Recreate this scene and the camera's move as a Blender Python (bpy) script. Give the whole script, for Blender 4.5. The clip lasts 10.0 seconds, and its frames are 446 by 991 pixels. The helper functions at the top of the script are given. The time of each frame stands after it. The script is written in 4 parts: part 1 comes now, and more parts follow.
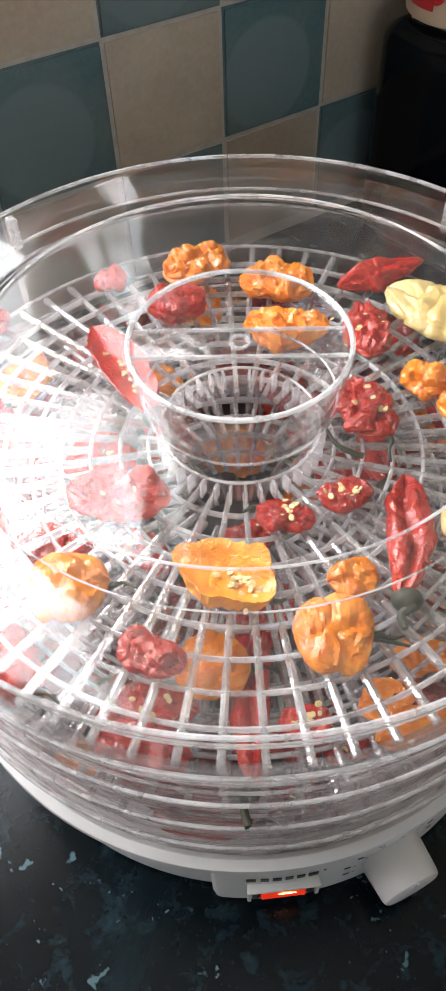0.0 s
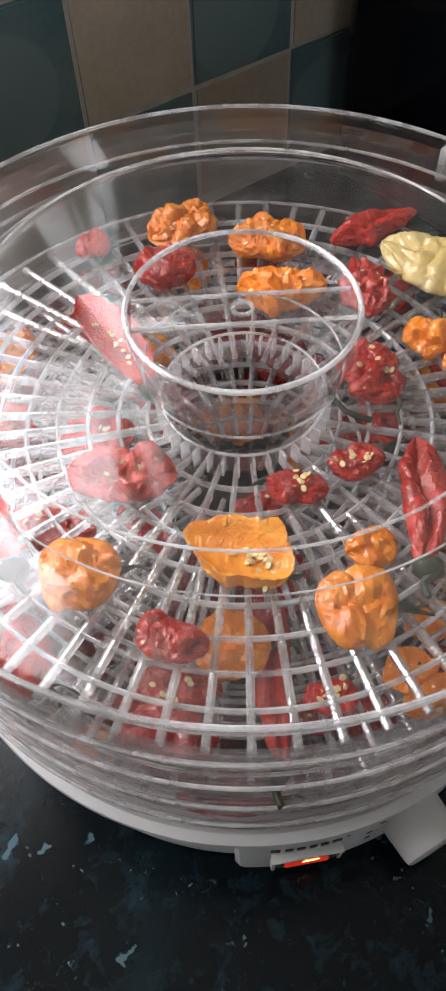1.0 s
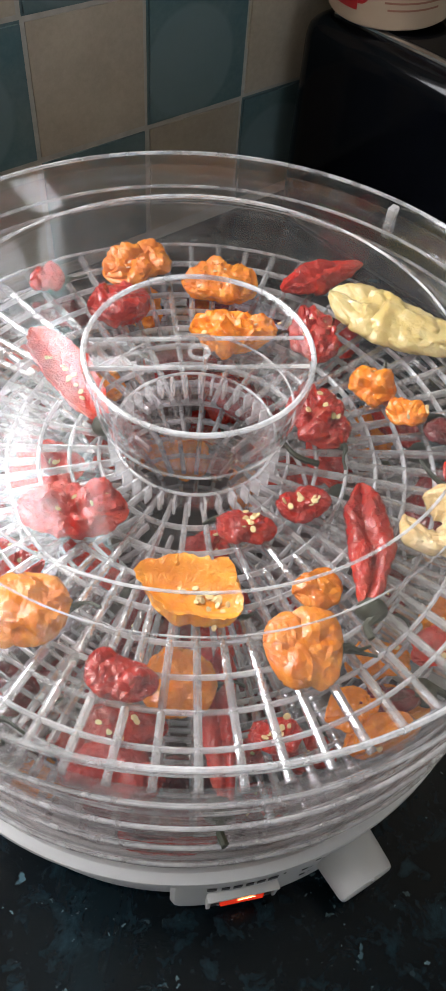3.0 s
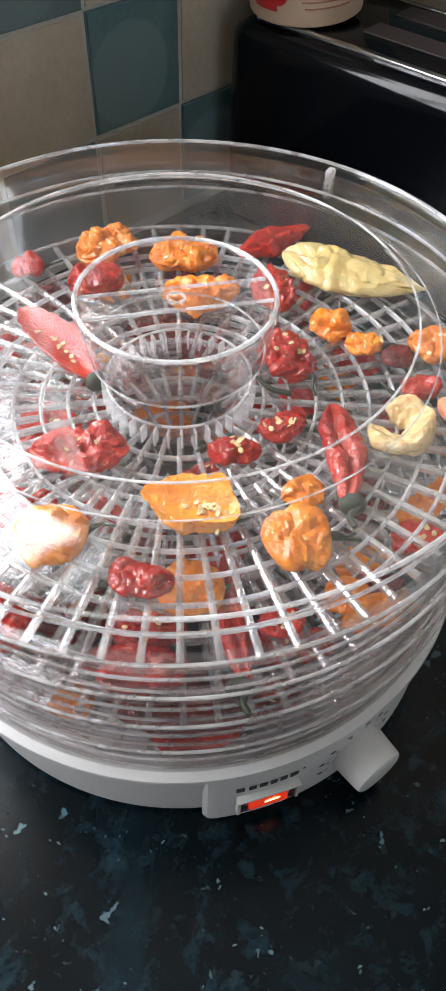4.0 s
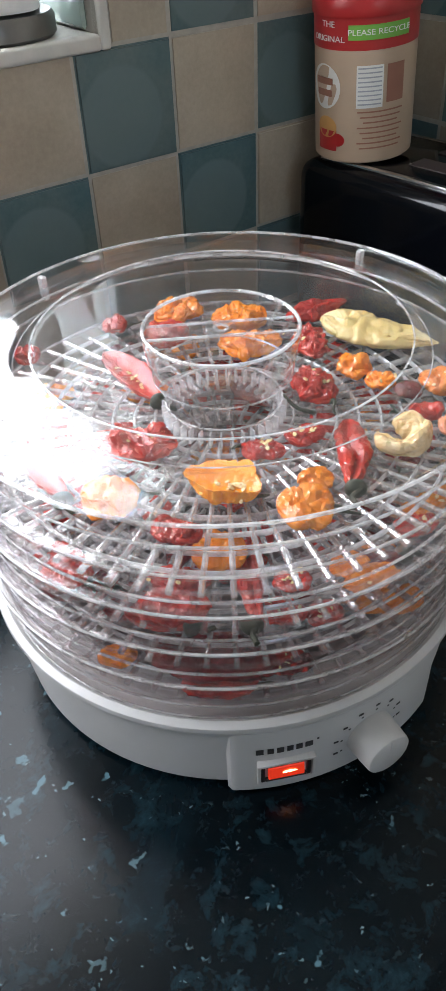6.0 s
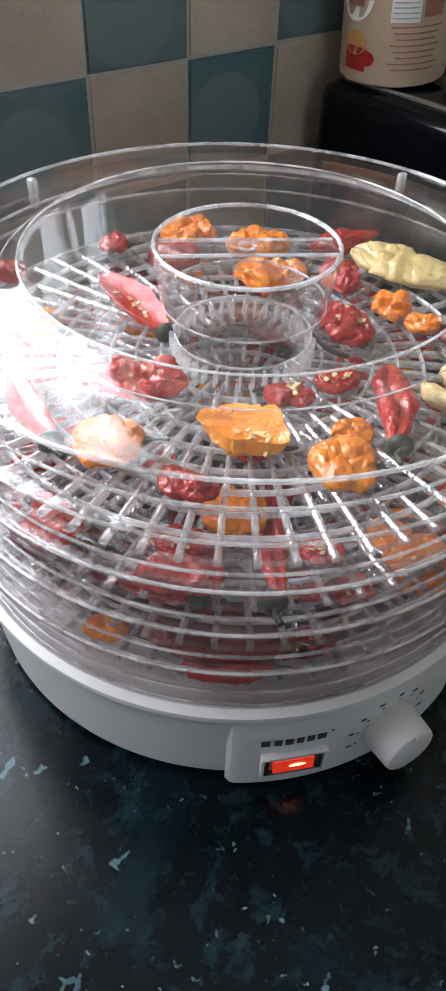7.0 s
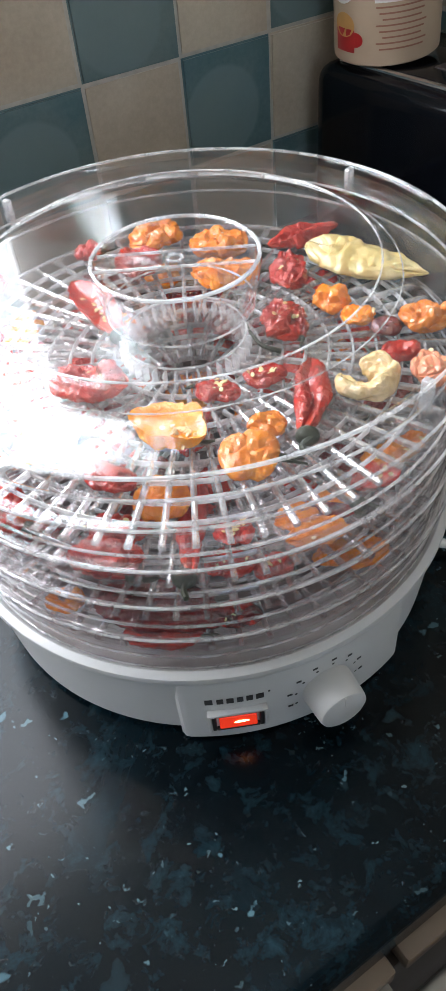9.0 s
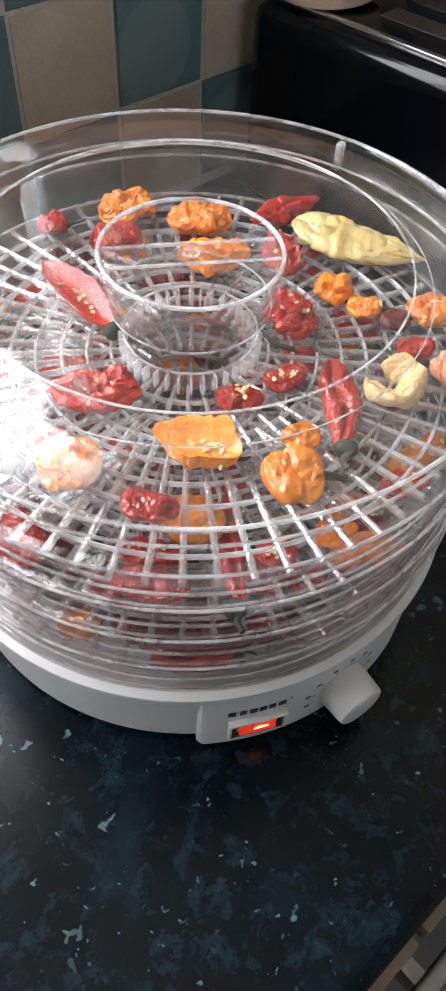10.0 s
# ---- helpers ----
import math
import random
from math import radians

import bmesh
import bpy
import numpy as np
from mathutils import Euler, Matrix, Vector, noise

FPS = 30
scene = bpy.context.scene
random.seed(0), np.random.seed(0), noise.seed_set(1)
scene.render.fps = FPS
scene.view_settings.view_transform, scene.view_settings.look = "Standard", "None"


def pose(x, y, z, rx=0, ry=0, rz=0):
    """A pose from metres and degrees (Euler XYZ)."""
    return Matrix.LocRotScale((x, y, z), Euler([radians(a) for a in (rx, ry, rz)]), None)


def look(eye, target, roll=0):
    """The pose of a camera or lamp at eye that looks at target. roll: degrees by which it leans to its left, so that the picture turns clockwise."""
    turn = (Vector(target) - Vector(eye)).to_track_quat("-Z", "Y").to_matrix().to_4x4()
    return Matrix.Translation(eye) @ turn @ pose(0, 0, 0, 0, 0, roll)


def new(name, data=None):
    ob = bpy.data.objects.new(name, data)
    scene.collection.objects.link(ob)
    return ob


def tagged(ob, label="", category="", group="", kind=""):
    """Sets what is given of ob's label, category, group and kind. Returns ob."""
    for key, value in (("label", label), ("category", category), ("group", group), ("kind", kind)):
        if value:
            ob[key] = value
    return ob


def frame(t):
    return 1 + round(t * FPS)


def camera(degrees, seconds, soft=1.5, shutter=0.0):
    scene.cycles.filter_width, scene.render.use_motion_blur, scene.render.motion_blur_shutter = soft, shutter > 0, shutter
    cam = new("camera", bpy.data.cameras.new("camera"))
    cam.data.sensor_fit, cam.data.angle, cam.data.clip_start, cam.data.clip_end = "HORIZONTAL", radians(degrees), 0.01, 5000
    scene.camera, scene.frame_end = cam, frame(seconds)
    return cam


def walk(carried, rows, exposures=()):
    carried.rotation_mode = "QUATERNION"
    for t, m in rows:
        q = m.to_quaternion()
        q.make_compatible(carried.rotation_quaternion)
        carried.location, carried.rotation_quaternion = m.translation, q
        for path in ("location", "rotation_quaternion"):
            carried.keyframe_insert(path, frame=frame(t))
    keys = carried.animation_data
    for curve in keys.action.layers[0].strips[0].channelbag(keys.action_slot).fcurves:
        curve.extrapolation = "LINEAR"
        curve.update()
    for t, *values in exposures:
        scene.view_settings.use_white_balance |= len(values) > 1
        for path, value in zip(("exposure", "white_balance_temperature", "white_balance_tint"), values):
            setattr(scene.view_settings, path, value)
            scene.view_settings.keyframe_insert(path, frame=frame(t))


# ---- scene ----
cam = camera(32.4, 10.0)
PATH = [
    (0, (-0.336, -0.54, 1.343), (0.295, 0.527, -0.227), -2.5),
    (0.5, (-0.298, -0.563, 1.357), (0.188, 0.565, -0.221), -8.0),
    (1, (-0.342, -0.521, 1.339), (0.298, 0.43, -0.3), -2.8),
    (1.5, (-0.39, -0.497, 1.344), (0.332, 0.42, -0.281), -3.3),
    (2, (-0.365, -0.504, 1.335), (0.317, 0.424, -0.3), -2.9),
    (2.5, (-0.346, -0.514, 1.35), (0.457, 0.378, -0.25), 5.6),
    (2.7, (-0.347, -0.511, 1.346), (0.461, 0.361, -0.262), 7.8),
    (3.8, (-0.378, -0.545, 1.347), (0.506, 0.396, -0.181), -0.8),
    (4, (-0.393, -0.555, 1.35), (0.508, 0.328, -0.201), 1.8),
    (4.5, (-0.396, -0.626, 1.355), (0.367, 0.41, -0.176), 0.4),
    (5, (-0.401, -0.683, 1.39), (0.387, 0.485, -0.029), -2.4),
    (5.5, (-0.441, -0.675, 1.396), (0.431, 0.568, 0.094), -3.0),
    (5.7, (-0.442, -0.673, 1.379), (0.445, 0.578, 0.095), -3.8),
    (6.8, (-0.438, -0.608, 1.312), (0.488, 0.536, -0.042), 2.9),
    (7, (-0.432, -0.607, 1.305), (0.482, 0.523, -0.069), 2.3),
    (7.5, (-0.416, -0.609, 1.282), (0.497, 0.497, -0.113), 1.7),
    (8, (-0.396, -0.635, 1.301), (0.495, 0.527, -0.061), -0.8),
    (8.5, (-0.378, -0.665, 1.331), (0.454, 0.552, -0.02), -2.8),
    (9, (-0.379, -0.674, 1.341), (0.301, 0.548, -0.09), -6.1),
    (9.5, (-0.393, -0.639, 1.347), (0.341, 0.475, -0.143), -2.2),
    (10, (-0.418, -0.582, 1.359), (0.46, 0.291, -0.212), 3.8),
]
EXPOSURES = [(0.0, 3.95, 7100, 14), (0.5, 3.5, 7050, 14.5), (1.0, 3.32, 7050, 15), (1.5, 3.4, 7050, 15), (2.0, 3.48, 7050, 15), (2.5, 3.6, 7000, 14),
             (4.0, 3.85, 6850, 12), (4.5, 4.0, 6750, 12), (5.0, 4.05, 6600, 11), (5.5, 3.95, 6600, 11), (7.0, 3.7, 6600, 12), (7.5, 3.75, 6550, 11),
             (8.0, 3.95, 6500, 10), (8.5, 4.15, 6500, 10), (9.0, 4.05, 6500, 10), (9.5, 3.9, 6700, 11.5), (10.0, 3.85, 6900, 13)]
walk(cam, [(t, look(eye, target, roll)) for t, eye, target, roll in PATH], EXPOSURES)

# ---- world, window light, exposure ----
scene.cycles.transparent_max_bounces = 40
world = bpy.data.worlds.new("sky")
scene.world = world
world.use_nodes = True
wn = world.node_tree.nodes
sky = wn.new("ShaderNodeTexSky")
sky.sky_type, sky.sun_disc = "NISHITA", False
sky.sun_elevation, sky.sun_rotation = radians(48), radians(-83)
world.node_tree.links.new(sky.outputs[0], wn["Background"].inputs[0])
wn["Background"].inputs[1].default_value = 0.05


def area_lamp(name, where, size_x, size_y, watts, colour):
    data = bpy.data.lights.new(name, "AREA")
    data.shape, data.size, data.size_y, data.energy, data.color = "RECTANGLE", size_x, size_y, watts, colour
    ob = new(name, data)
    ob.matrix_world = where
    return ob


# bright sky in the opening of the window over the worktop
area_lamp("window_daylight", look((-0.88, 0.19, 1.77), (-0.88, -1.0, 1.77)), 1.66, 1.1, 5.6, (0.93, 0.97, 1.0))
# added fill behind the viewer, no such source known, lifts the base front
area_lamp("added_fill", look((-1.0, -2.78, 1.3), (-1.0, 0.0, 1.3)), 0.8, 1.7, 0.06, (1.0, 0.97, 0.93))

# ---- materials ----
def material(name):
    m = bpy.data.materials.new(name)
    m.use_nodes = True
    nt = m.node_tree
    return m, nt, nt.nodes["Principled BSDF"]


def coords(nt, scale=(1, 1, 1), kind="Object"):
    tc = nt.nodes.new("ShaderNodeTexCoord")
    mp = nt.nodes.new("ShaderNodeMapping")
    mp.inputs["Scale"].default_value = scale
    nt.links.new(tc.outputs[kind], mp.inputs[0])
    return mp.outputs[0]


def noise_node(nt, vec, scale, detail=4, rough=0.55, distortion=0.0):
    n = nt.nodes.new("ShaderNodeTexNoise")
    n.inputs["Scale"].default_value, n.inputs["Detail"].default_value = scale, detail
    n.inputs["Roughness"].default_value, n.inputs["Distortion"].default_value = rough, distortion
    nt.links.new(vec, n.inputs["Vector"])
    return n.outputs["Fac"]


def ramp(nt, fac, stops):
    r = nt.nodes.new("ShaderNodeValToRGB")
    el = r.color_ramp.elements
    while len(el) < len(stops):
        el.new(0.5)
    for e, (p, c) in zip(el, stops):
        e.position, e.color = p, (*c, 1) if len(c) == 3 else c
    nt.links.new(fac, r.inputs[0])
    return r.outputs[0]


def mix(nt, fac, a, b, mode="MIX"):
    m = nt.nodes.new("ShaderNodeMix")
    m.data_type, m.blend_type = "RGBA", mode
    for sock, v in ((m.inputs[0], fac), (m.inputs[6], a), (m.inputs[7], b)):
        if hasattr(v, "links"):
            nt.links.new(v, sock)
        else:
            sock.default_value = v if not isinstance(v, tuple) else (*v, 1)
    return m.outputs[2]


def bump(nt, bsdf, height, strength=0.3, distance=0.001):
    b = nt.nodes.new("ShaderNodeBump")
    b.inputs["Strength"].default_value, b.inputs["Distance"].default_value = strength, distance
    nt.links.new(height, b.inputs["Height"])
    nt.links.new(b.outputs[0], bsdf.inputs["Normal"])


def plain(name, colour, rough=0.5, metal=0.0, vary=0.12, scale=40, bumpy=0.1, coat=0.0):
    m, nt, p = material(name)
    v = coords(nt)
    n = noise_node(nt, v, scale)
    n2 = noise_node(nt, v, scale * 0.13)
    dark = tuple(c * (1 - vary) for c in colour)
    light = tuple(min(1, c * (1 + vary)) for c in colour)
    c1 = ramp(nt, n, [(0.3, dark), (0.7, light)])
    c2 = mix(nt, n2, c1, tuple(c * (1 - vary) for c in colour))
    nt.links.new(c2, p.inputs["Base Color"])
    p.inputs["Roughness"].default_value, p.inputs["Metallic"].default_value = rough, metal
    p.inputs["Coat Weight"].default_value = coat
    if bumpy:
        bump(nt, p, n, bumpy, 0.0008)
    return m


def schlick(nt, facing, f0=0.045):
    """Share of light that a smooth plastic surface mirrors, by the slant at which it is met."""
    p5 = nt.nodes.new("ShaderNodeMath")
    p5.operation = "POWER"
    nt.links.new(facing, p5.inputs[0])
    p5.inputs[1].default_value = 5.0
    ma = nt.nodes.new("ShaderNodeMath")
    ma.operation = "MULTIPLY_ADD"
    nt.links.new(p5.outputs[0], ma.inputs[0])
    ma.inputs[1].default_value, ma.inputs[2].default_value = 1 - f0, f0
    return ma.outputs[0]


def clear_plastic(name, tint=(0.97, 0.97, 0.975), gloss=0.03, cloud=0.04, f0=0.04, wavy=0.0):
    """Thin clear plastic: it lets light straight through, shines by Fresnel, and takes white haze in place of gathered
    light.
    """
    m, nt, p = material(name)
    nodes, links = nt.nodes, nt.links
    out = nodes["Material Output"]
    tr, gl, df = nodes.new("ShaderNodeBsdfTransparent"), nodes.new("ShaderNodeBsdfGlossy"), nodes.new("ShaderNodeBsdfTranslucent")
    tr.inputs[0].default_value = (*tint, 1)
    gl.inputs["Roughness"].default_value = gloss
    df.inputs[0].default_value = (0.9, 0.9, 0.9, 1)
    lw = nodes.new("ShaderNodeLayerWeight")
    lw.inputs[0].default_value = 0.5
    fr = schlick(nt, lw.outputs["Facing"], f0)
    v = coords(nt)
    if wavy:
        ripple = nodes.new("ShaderNodeBump")
        ripple.inputs["Strength"].default_value, ripple.inputs["Distance"].default_value = wavy, 0.002
        links.new(noise_node(nt, v, 130, 2, 0.5), ripple.inputs["Height"])
        links.new(ripple.outputs[0], gl.inputs["Normal"])
    haze = ramp(nt, noise_node(nt, v, 45, 6, 0.65), [(0.35, (cloud * 0.3,) * 3), (0.75, (cloud * 1.7,) * 3)])
    dr, both = nodes.new("ShaderNodeBsdfDiffuse"), nodes.new("ShaderNodeMixShader")
    dr.inputs[0].default_value = (0.9, 0.9, 0.9, 1)
    links.new(df.outputs[0], both.inputs[1])
    links.new(dr.outputs[0], both.inputs[2])
    a, b = nodes.new("ShaderNodeMixShader"), nodes.new("ShaderNodeMixShader")
    links.new(haze, a.inputs[0])
    links.new(tr.outputs[0], a.inputs[1])
    links.new(both.outputs[0], a.inputs[2])
    links.new(fr, b.inputs[0])
    links.new(a.outputs[0], b.inputs[1])
    links.new(gl.outputs[0], b.inputs[2])
    links.new(b.outputs[0], out.inputs[0])
    nodes.remove(p)
    return m


def pepper_skin(name, colour, deep, flesh, gloss=0.2, wrinkle=0.6):
    m, nt, p = material(name)
    v = coords(nt)
    n1 = noise_node(nt, v, 60, 5, 0.6, 0.6)
    n2 = noise_node(nt, v, 260, 6, 0.65)
    info = nt.nodes.new("ShaderNodeObjectInfo")
    c = ramp(nt, n1, [(0.28, deep), (0.5, colour), (0.78, flesh)])
    c = mix(nt, 0.35, c, ramp(nt, n2, [(0.35, deep), (0.7, colour)]))
    hsv = nt.nodes.new("ShaderNodeHueSaturation")
    mr = nt.nodes.new("ShaderNodeMapRange")
    mr.inputs[3].default_value, mr.inputs[4].default_value = 0.75, 1.25
    nt.links.new(info.outputs["Random"], mr.inputs[0])
    nt.links.new(mr.outputs[0], hsv.inputs["Value"])
    nt.links.new(c, hsv.inputs["Color"])
    nt.links.new(hsv.outputs[0], p.inputs["Base Color"])
    p.inputs["Roughness"].default_value = gloss
    p.inputs["Subsurface Weight"].default_value = 0.12
    p.inputs["Subsurface Radius"].default_value = (1.0, 0.4, 0.2)
    p.inputs["Subsurface Scale"].default_value = 0.004
    p.inputs["Coat Weight"].default_value = 0.7
    p.inputs["Coat Roughness"].default_value = 0.08
    n3 = noise_node(nt, v, 270, 2, 0.5, 1.8)
    both = nt.nodes.new("ShaderNodeMath")
    both.operation = "MULTIPLY_ADD"
    nt.links.new(n3, both.inputs[0])
    both.inputs[1].default_value = 2.0
    nt.links.new(n2, both.inputs[2])
    bump(nt, p, both.outputs[0], wrinkle, 0.0014)
    return m


def worktop_laminate():
    m, nt, p = material("speckled_laminate")
    v = coords(nt)
    big = noise_node(nt, v, 9, 6, 0.65, 0.8)
    mid = noise_node(nt, v, 62, 9, 0.75, 0.35)
    fine = noise_node(nt, v, 420, 4, 0.7)
    base = ramp(nt, big, [(0.34, (0.0002, 0.0009, 0.0015)), (0.52, (0.0006, 0.003, 0.0047)), (0.72, (0.0026, 0.011, 0.016))])
    cloud = ramp(nt, mid, [(0.52, (0, 0, 0)), (0.68, (1, 1, 1))])
    c = mix(nt, cloud, base, (0.0065, 0.021, 0.029))
    nz = nt.nodes.new("ShaderNodeTexNoise")
    nz.inputs["Scale"].default_value, nz.inputs["Detail"].default_value = 90, 5
    nt.links.new(v, nz.inputs["Vector"])
    sc, warp = nt.nodes.new("ShaderNodeVectorMath"), nt.nodes.new("ShaderNodeVectorMath")
    sc.operation = "SCALE"
    sc.inputs["Scale"].default_value = 0.03
    nt.links.new(nz.outputs["Color"], sc.inputs[0])
    nt.links.new(v, warp.inputs[0])
    nt.links.new(sc.outputs[0], warp.inputs[1])
    for cells, low, size, tone in ((34, 0.9, 0.28, (0.045, 0.099, 0.126)), (58, 0.88, 0.30, (0.054, 0.108, 0.131)), (90, 0.88, 0.26, (0.068, 0.117, 0.135)), (170, 0.88, 0.24, (0.072, 0.117, 0.131))):
        vo = nt.nodes.new("ShaderNodeTexVoronoi")
        vo.inputs["Scale"].default_value = cells
        nt.links.new(warp.outputs[0], vo.inputs["Vector"])
        sep = nt.nodes.new("ShaderNodeSeparateColor")
        nt.links.new(vo.outputs["Color"], sep.inputs[0])
        pick = ramp(nt, sep.outputs[0], [(low, (0, 0, 0)), (low + 0.1, (1, 1, 1))])
        near = ramp(nt, vo.outputs["Distance"], [(size * 0.7, (1, 1, 1)), (size, (0, 0, 0))])
        flake = mix(nt, 1.0, pick, near, "MULTIPLY")
        c = mix(nt, flake, c, tone)
    speck = ramp(nt, fine, [(0.66, (0, 0, 0)), (0.73, (0.45, 0.45, 0.45))])
    c = mix(nt, speck, c, (0.1, 0.13, 0.14))
    nt.links.new(c, p.inputs["Base Color"])
    p.inputs["Roughness"].default_value = 0.2
    p.inputs["Specular IOR Level"].default_value = 0.15
    bump(nt, p, fine, 0.12, 0.0005)
    return m


def glazed_tile(name, colour, worn, gloss=0.3, patchy=False):
    m, nt, p = material(name)
    v = coords(nt)
    info = nt.nodes.new("ShaderNodeObjectInfo")
    add = nt.nodes.new("ShaderNodeVectorMath")
    nt.links.new(v, add.inputs[0])
    nt.links.new(info.outputs["Random"], add.inputs[1])
    add.operation = "ADD"
    n1 = noise_node(nt, add.outputs[0], 14, 4, 0.55)
    n2 = noise_node(nt, add.outputs[0], 190, 5, 0.7)
    c = ramp(nt, n1, [(0.35, colour), (0.68, worn)])
    c = mix(nt, 0.22, c, ramp(nt, n2, [(0.35, tuple(x * 0.6 for x in colour)), (0.7, worn)]))
    if patchy:
        tc = nt.nodes.new("ShaderNodeTexCoord")
        d = nt.nodes.new("ShaderNodeVectorMath")
        d.operation = "DISTANCE"
        fl = nt.nodes.new("ShaderNodeVectorMath")
        fl.operation = "MULTIPLY"
        fl.inputs[1].default_value = (1, 0, 1)
        nt.links.new(tc.outputs["Generated"], fl.inputs[0])
        nt.links.new(fl.outputs[0], d.inputs[0])
        d.inputs[1].default_value = (0.42, 0.0, 0.42)
        worn_disc = ramp(nt, d.outputs["Value"], [(0.41, (0.8, 0.8, 0.8)), (0.45, (0, 0, 0))])
        c = mix(nt, worn_disc, c, tuple(0.5 * (a + b) + 0.04 for a, b in zip(colour, worn)))
    hsv = nt.nodes.new("ShaderNodeHueSaturation")
    mr = nt.nodes.new("ShaderNodeMapRange")
    mr.inputs[3].default_value, mr.inputs[4].default_value = 0.86, 1.12
    nt.links.new(info.outputs["Random"], mr.inputs[0])
    nt.links.new(mr.outputs[0], hsv.inputs["Value"])
    nt.links.new(c, hsv.inputs["Color"])
    nt.links.new(hsv.outputs[0], p.inputs["Base Color"])
    p.inputs["Roughness"].default_value = gloss
    bump(nt, p, n1, 0.25, 0.004)
    return m


# the pinkish tints put in the red that the peppers reflect
CLEAR = clear_plastic("clear_plastic", (0.985, 0.968, 0.968), 0.03, 0.03, 0.05, 0.1)
# strong cloud whitens EDGE, RING and MOULDED in place of glints and edge glow
EDGE = clear_plastic("clear_plastic_edge", (0.92, 0.92, 0.92), 0.04, 0.36, 0.08, 0.1)
CLEAR_LID = clear_plastic("clear_lid_plastic", (0.985, 0.985, 0.985), 0.012, 0.01, 0.045)
RING = clear_plastic("moulded_ring", (0.9, 0.885, 0.89), 0.05, 0.5, 0.1, 0.1)
MOULDED = clear_plastic("moulded_plastic", (0.9, 0.88, 0.885), 0.045, 0.42, 0.32, 0.25)
WHITE = plain("white_plastic", (0.48, 0.475, 0.47), 0.4, vary=0.05, bumpy=0.08)
BLACK = plain("black_plastic", (0.012, 0.012, 0.013), 0.35)
INK = plain("black_print", (0.02, 0.02, 0.022), 0.6, bumpy=0)
HEATPLATE = plain("heater_cover", (0.08, 0.05, 0.046), 0.5, vary=0.3, scale=70)
VENT = plain("dark_vent", (0.03, 0.02, 0.02), 0.6)
CORD = plain("white_cord", (0.75, 0.75, 0.74), 0.45)
LAMINATE = worktop_laminate()
TEAL = glazed_tile("teal_glaze", (0.068, 0.142, 0.162), (0.16, 0.21, 0.21), patchy=True)
BEIGE = glazed_tile("beige_glaze", (0.4, 0.33, 0.255), (0.5, 0.43, 0.34))
PALE_GREEN = plain("pale_green_glaze", (0.38, 0.48, 0.44), 0.05, vary=0.08, scale=14, bumpy=0, coat=1.0)
PALE_GREEN.node_tree.nodes["Principled BSDF"].inputs["Coat Roughness"].default_value = 0.02
PALE_GREEN.node_tree.nodes["Principled BSDF"].inputs["Coat IOR"].default_value = 1.75
PALE_GREEN.node_tree.nodes["Principled BSDF"].inputs["IOR"].default_value = 1.7
GROUT = plain("grout", (0.5, 0.47, 0.42), 0.85, vary=0.2, scale=90, bumpy=0.4)
PAINT = plain("wall_paint", (0.2, 0.183, 0.168), 0.8, vary=0.05, scale=8)
CEILING = plain("ceiling_paint", (0.42, 0.42, 0.4), 0.9, vary=0.04, scale=6)
TRIM = plain("white_trim", (0.72, 0.7, 0.66), 0.4, vary=0.15, scale=60)
FLOORING = plain("floor_vinyl", (0.13, 0.125, 0.115), 0.5, vary=0.2, scale=12)
UPVC = plain("white_window_frame", (0.8, 0.8, 0.8), 0.35, vary=0.04)
GLOSS_BLACK = plain("black_enamel", (0.002, 0.0025, 0.004), 0.11, vary=0.2, bumpy=0.02)
GLOSS_BLACK.node_tree.nodes["Principled BSDF"].inputs["Specular IOR Level"].default_value = 0.3
CHROME = plain("chrome", (0.75, 0.75, 0.76), 0.16, metal=1.0, vary=0.08, bumpy=0.02)
STEEL = plain("dull_steel", (0.24, 0.23, 0.22), 0.34, metal=0.9, vary=0.25)
PAPER = plain("kitchen_paper", (0.85, 0.85, 0.85), 0.9, vary=0.04, scale=160, bumpy=0.4)
OAK = plain("pale_wood_front", (0.2, 0.14, 0.095), 0.45, vary=0.2, scale=30)
DARK_WOOD = plain("dark_front", (0.035, 0.024, 0.018), 0.4, vary=0.3, scale=30)
TUB_CREAM = plain("printed_cream_sleeve", (0.47, 0.35, 0.255), 0.4, vary=0.06)
TUB_RED = plain("red_printed_plastic", (0.4, 0.02, 0.022), 0.35, vary=0.08)
TUB_GREEN = plain("green_print", (0.16, 0.42, 0.06), 0.45, vary=0.05, bumpy=0)
TUB_WHITE = plain("white_print", (0.72, 0.72, 0.7), 0.45, vary=0.05, bumpy=0)
TUB_GREY = plain("grey_print", (0.36, 0.38, 0.41), 0.5, vary=0.1, bumpy=0)
TUB_BROWN = plain("brown_print", (0.3, 0.13, 0.09), 0.5, vary=0.1, bumpy=0)
TUB_COFFEE = plain("coffee_print", (0.55, 0.3, 0.1), 0.5, vary=0.15, bumpy=0)
STEM = plain("dry_stem", (0.03, 0.035, 0.018), 0.6, vary=0.4, scale=200, bumpy=0.5)
SEED = plain("pepper_seed", (0.72, 0.52, 0.24), 0.45, vary=0.2, scale=300)
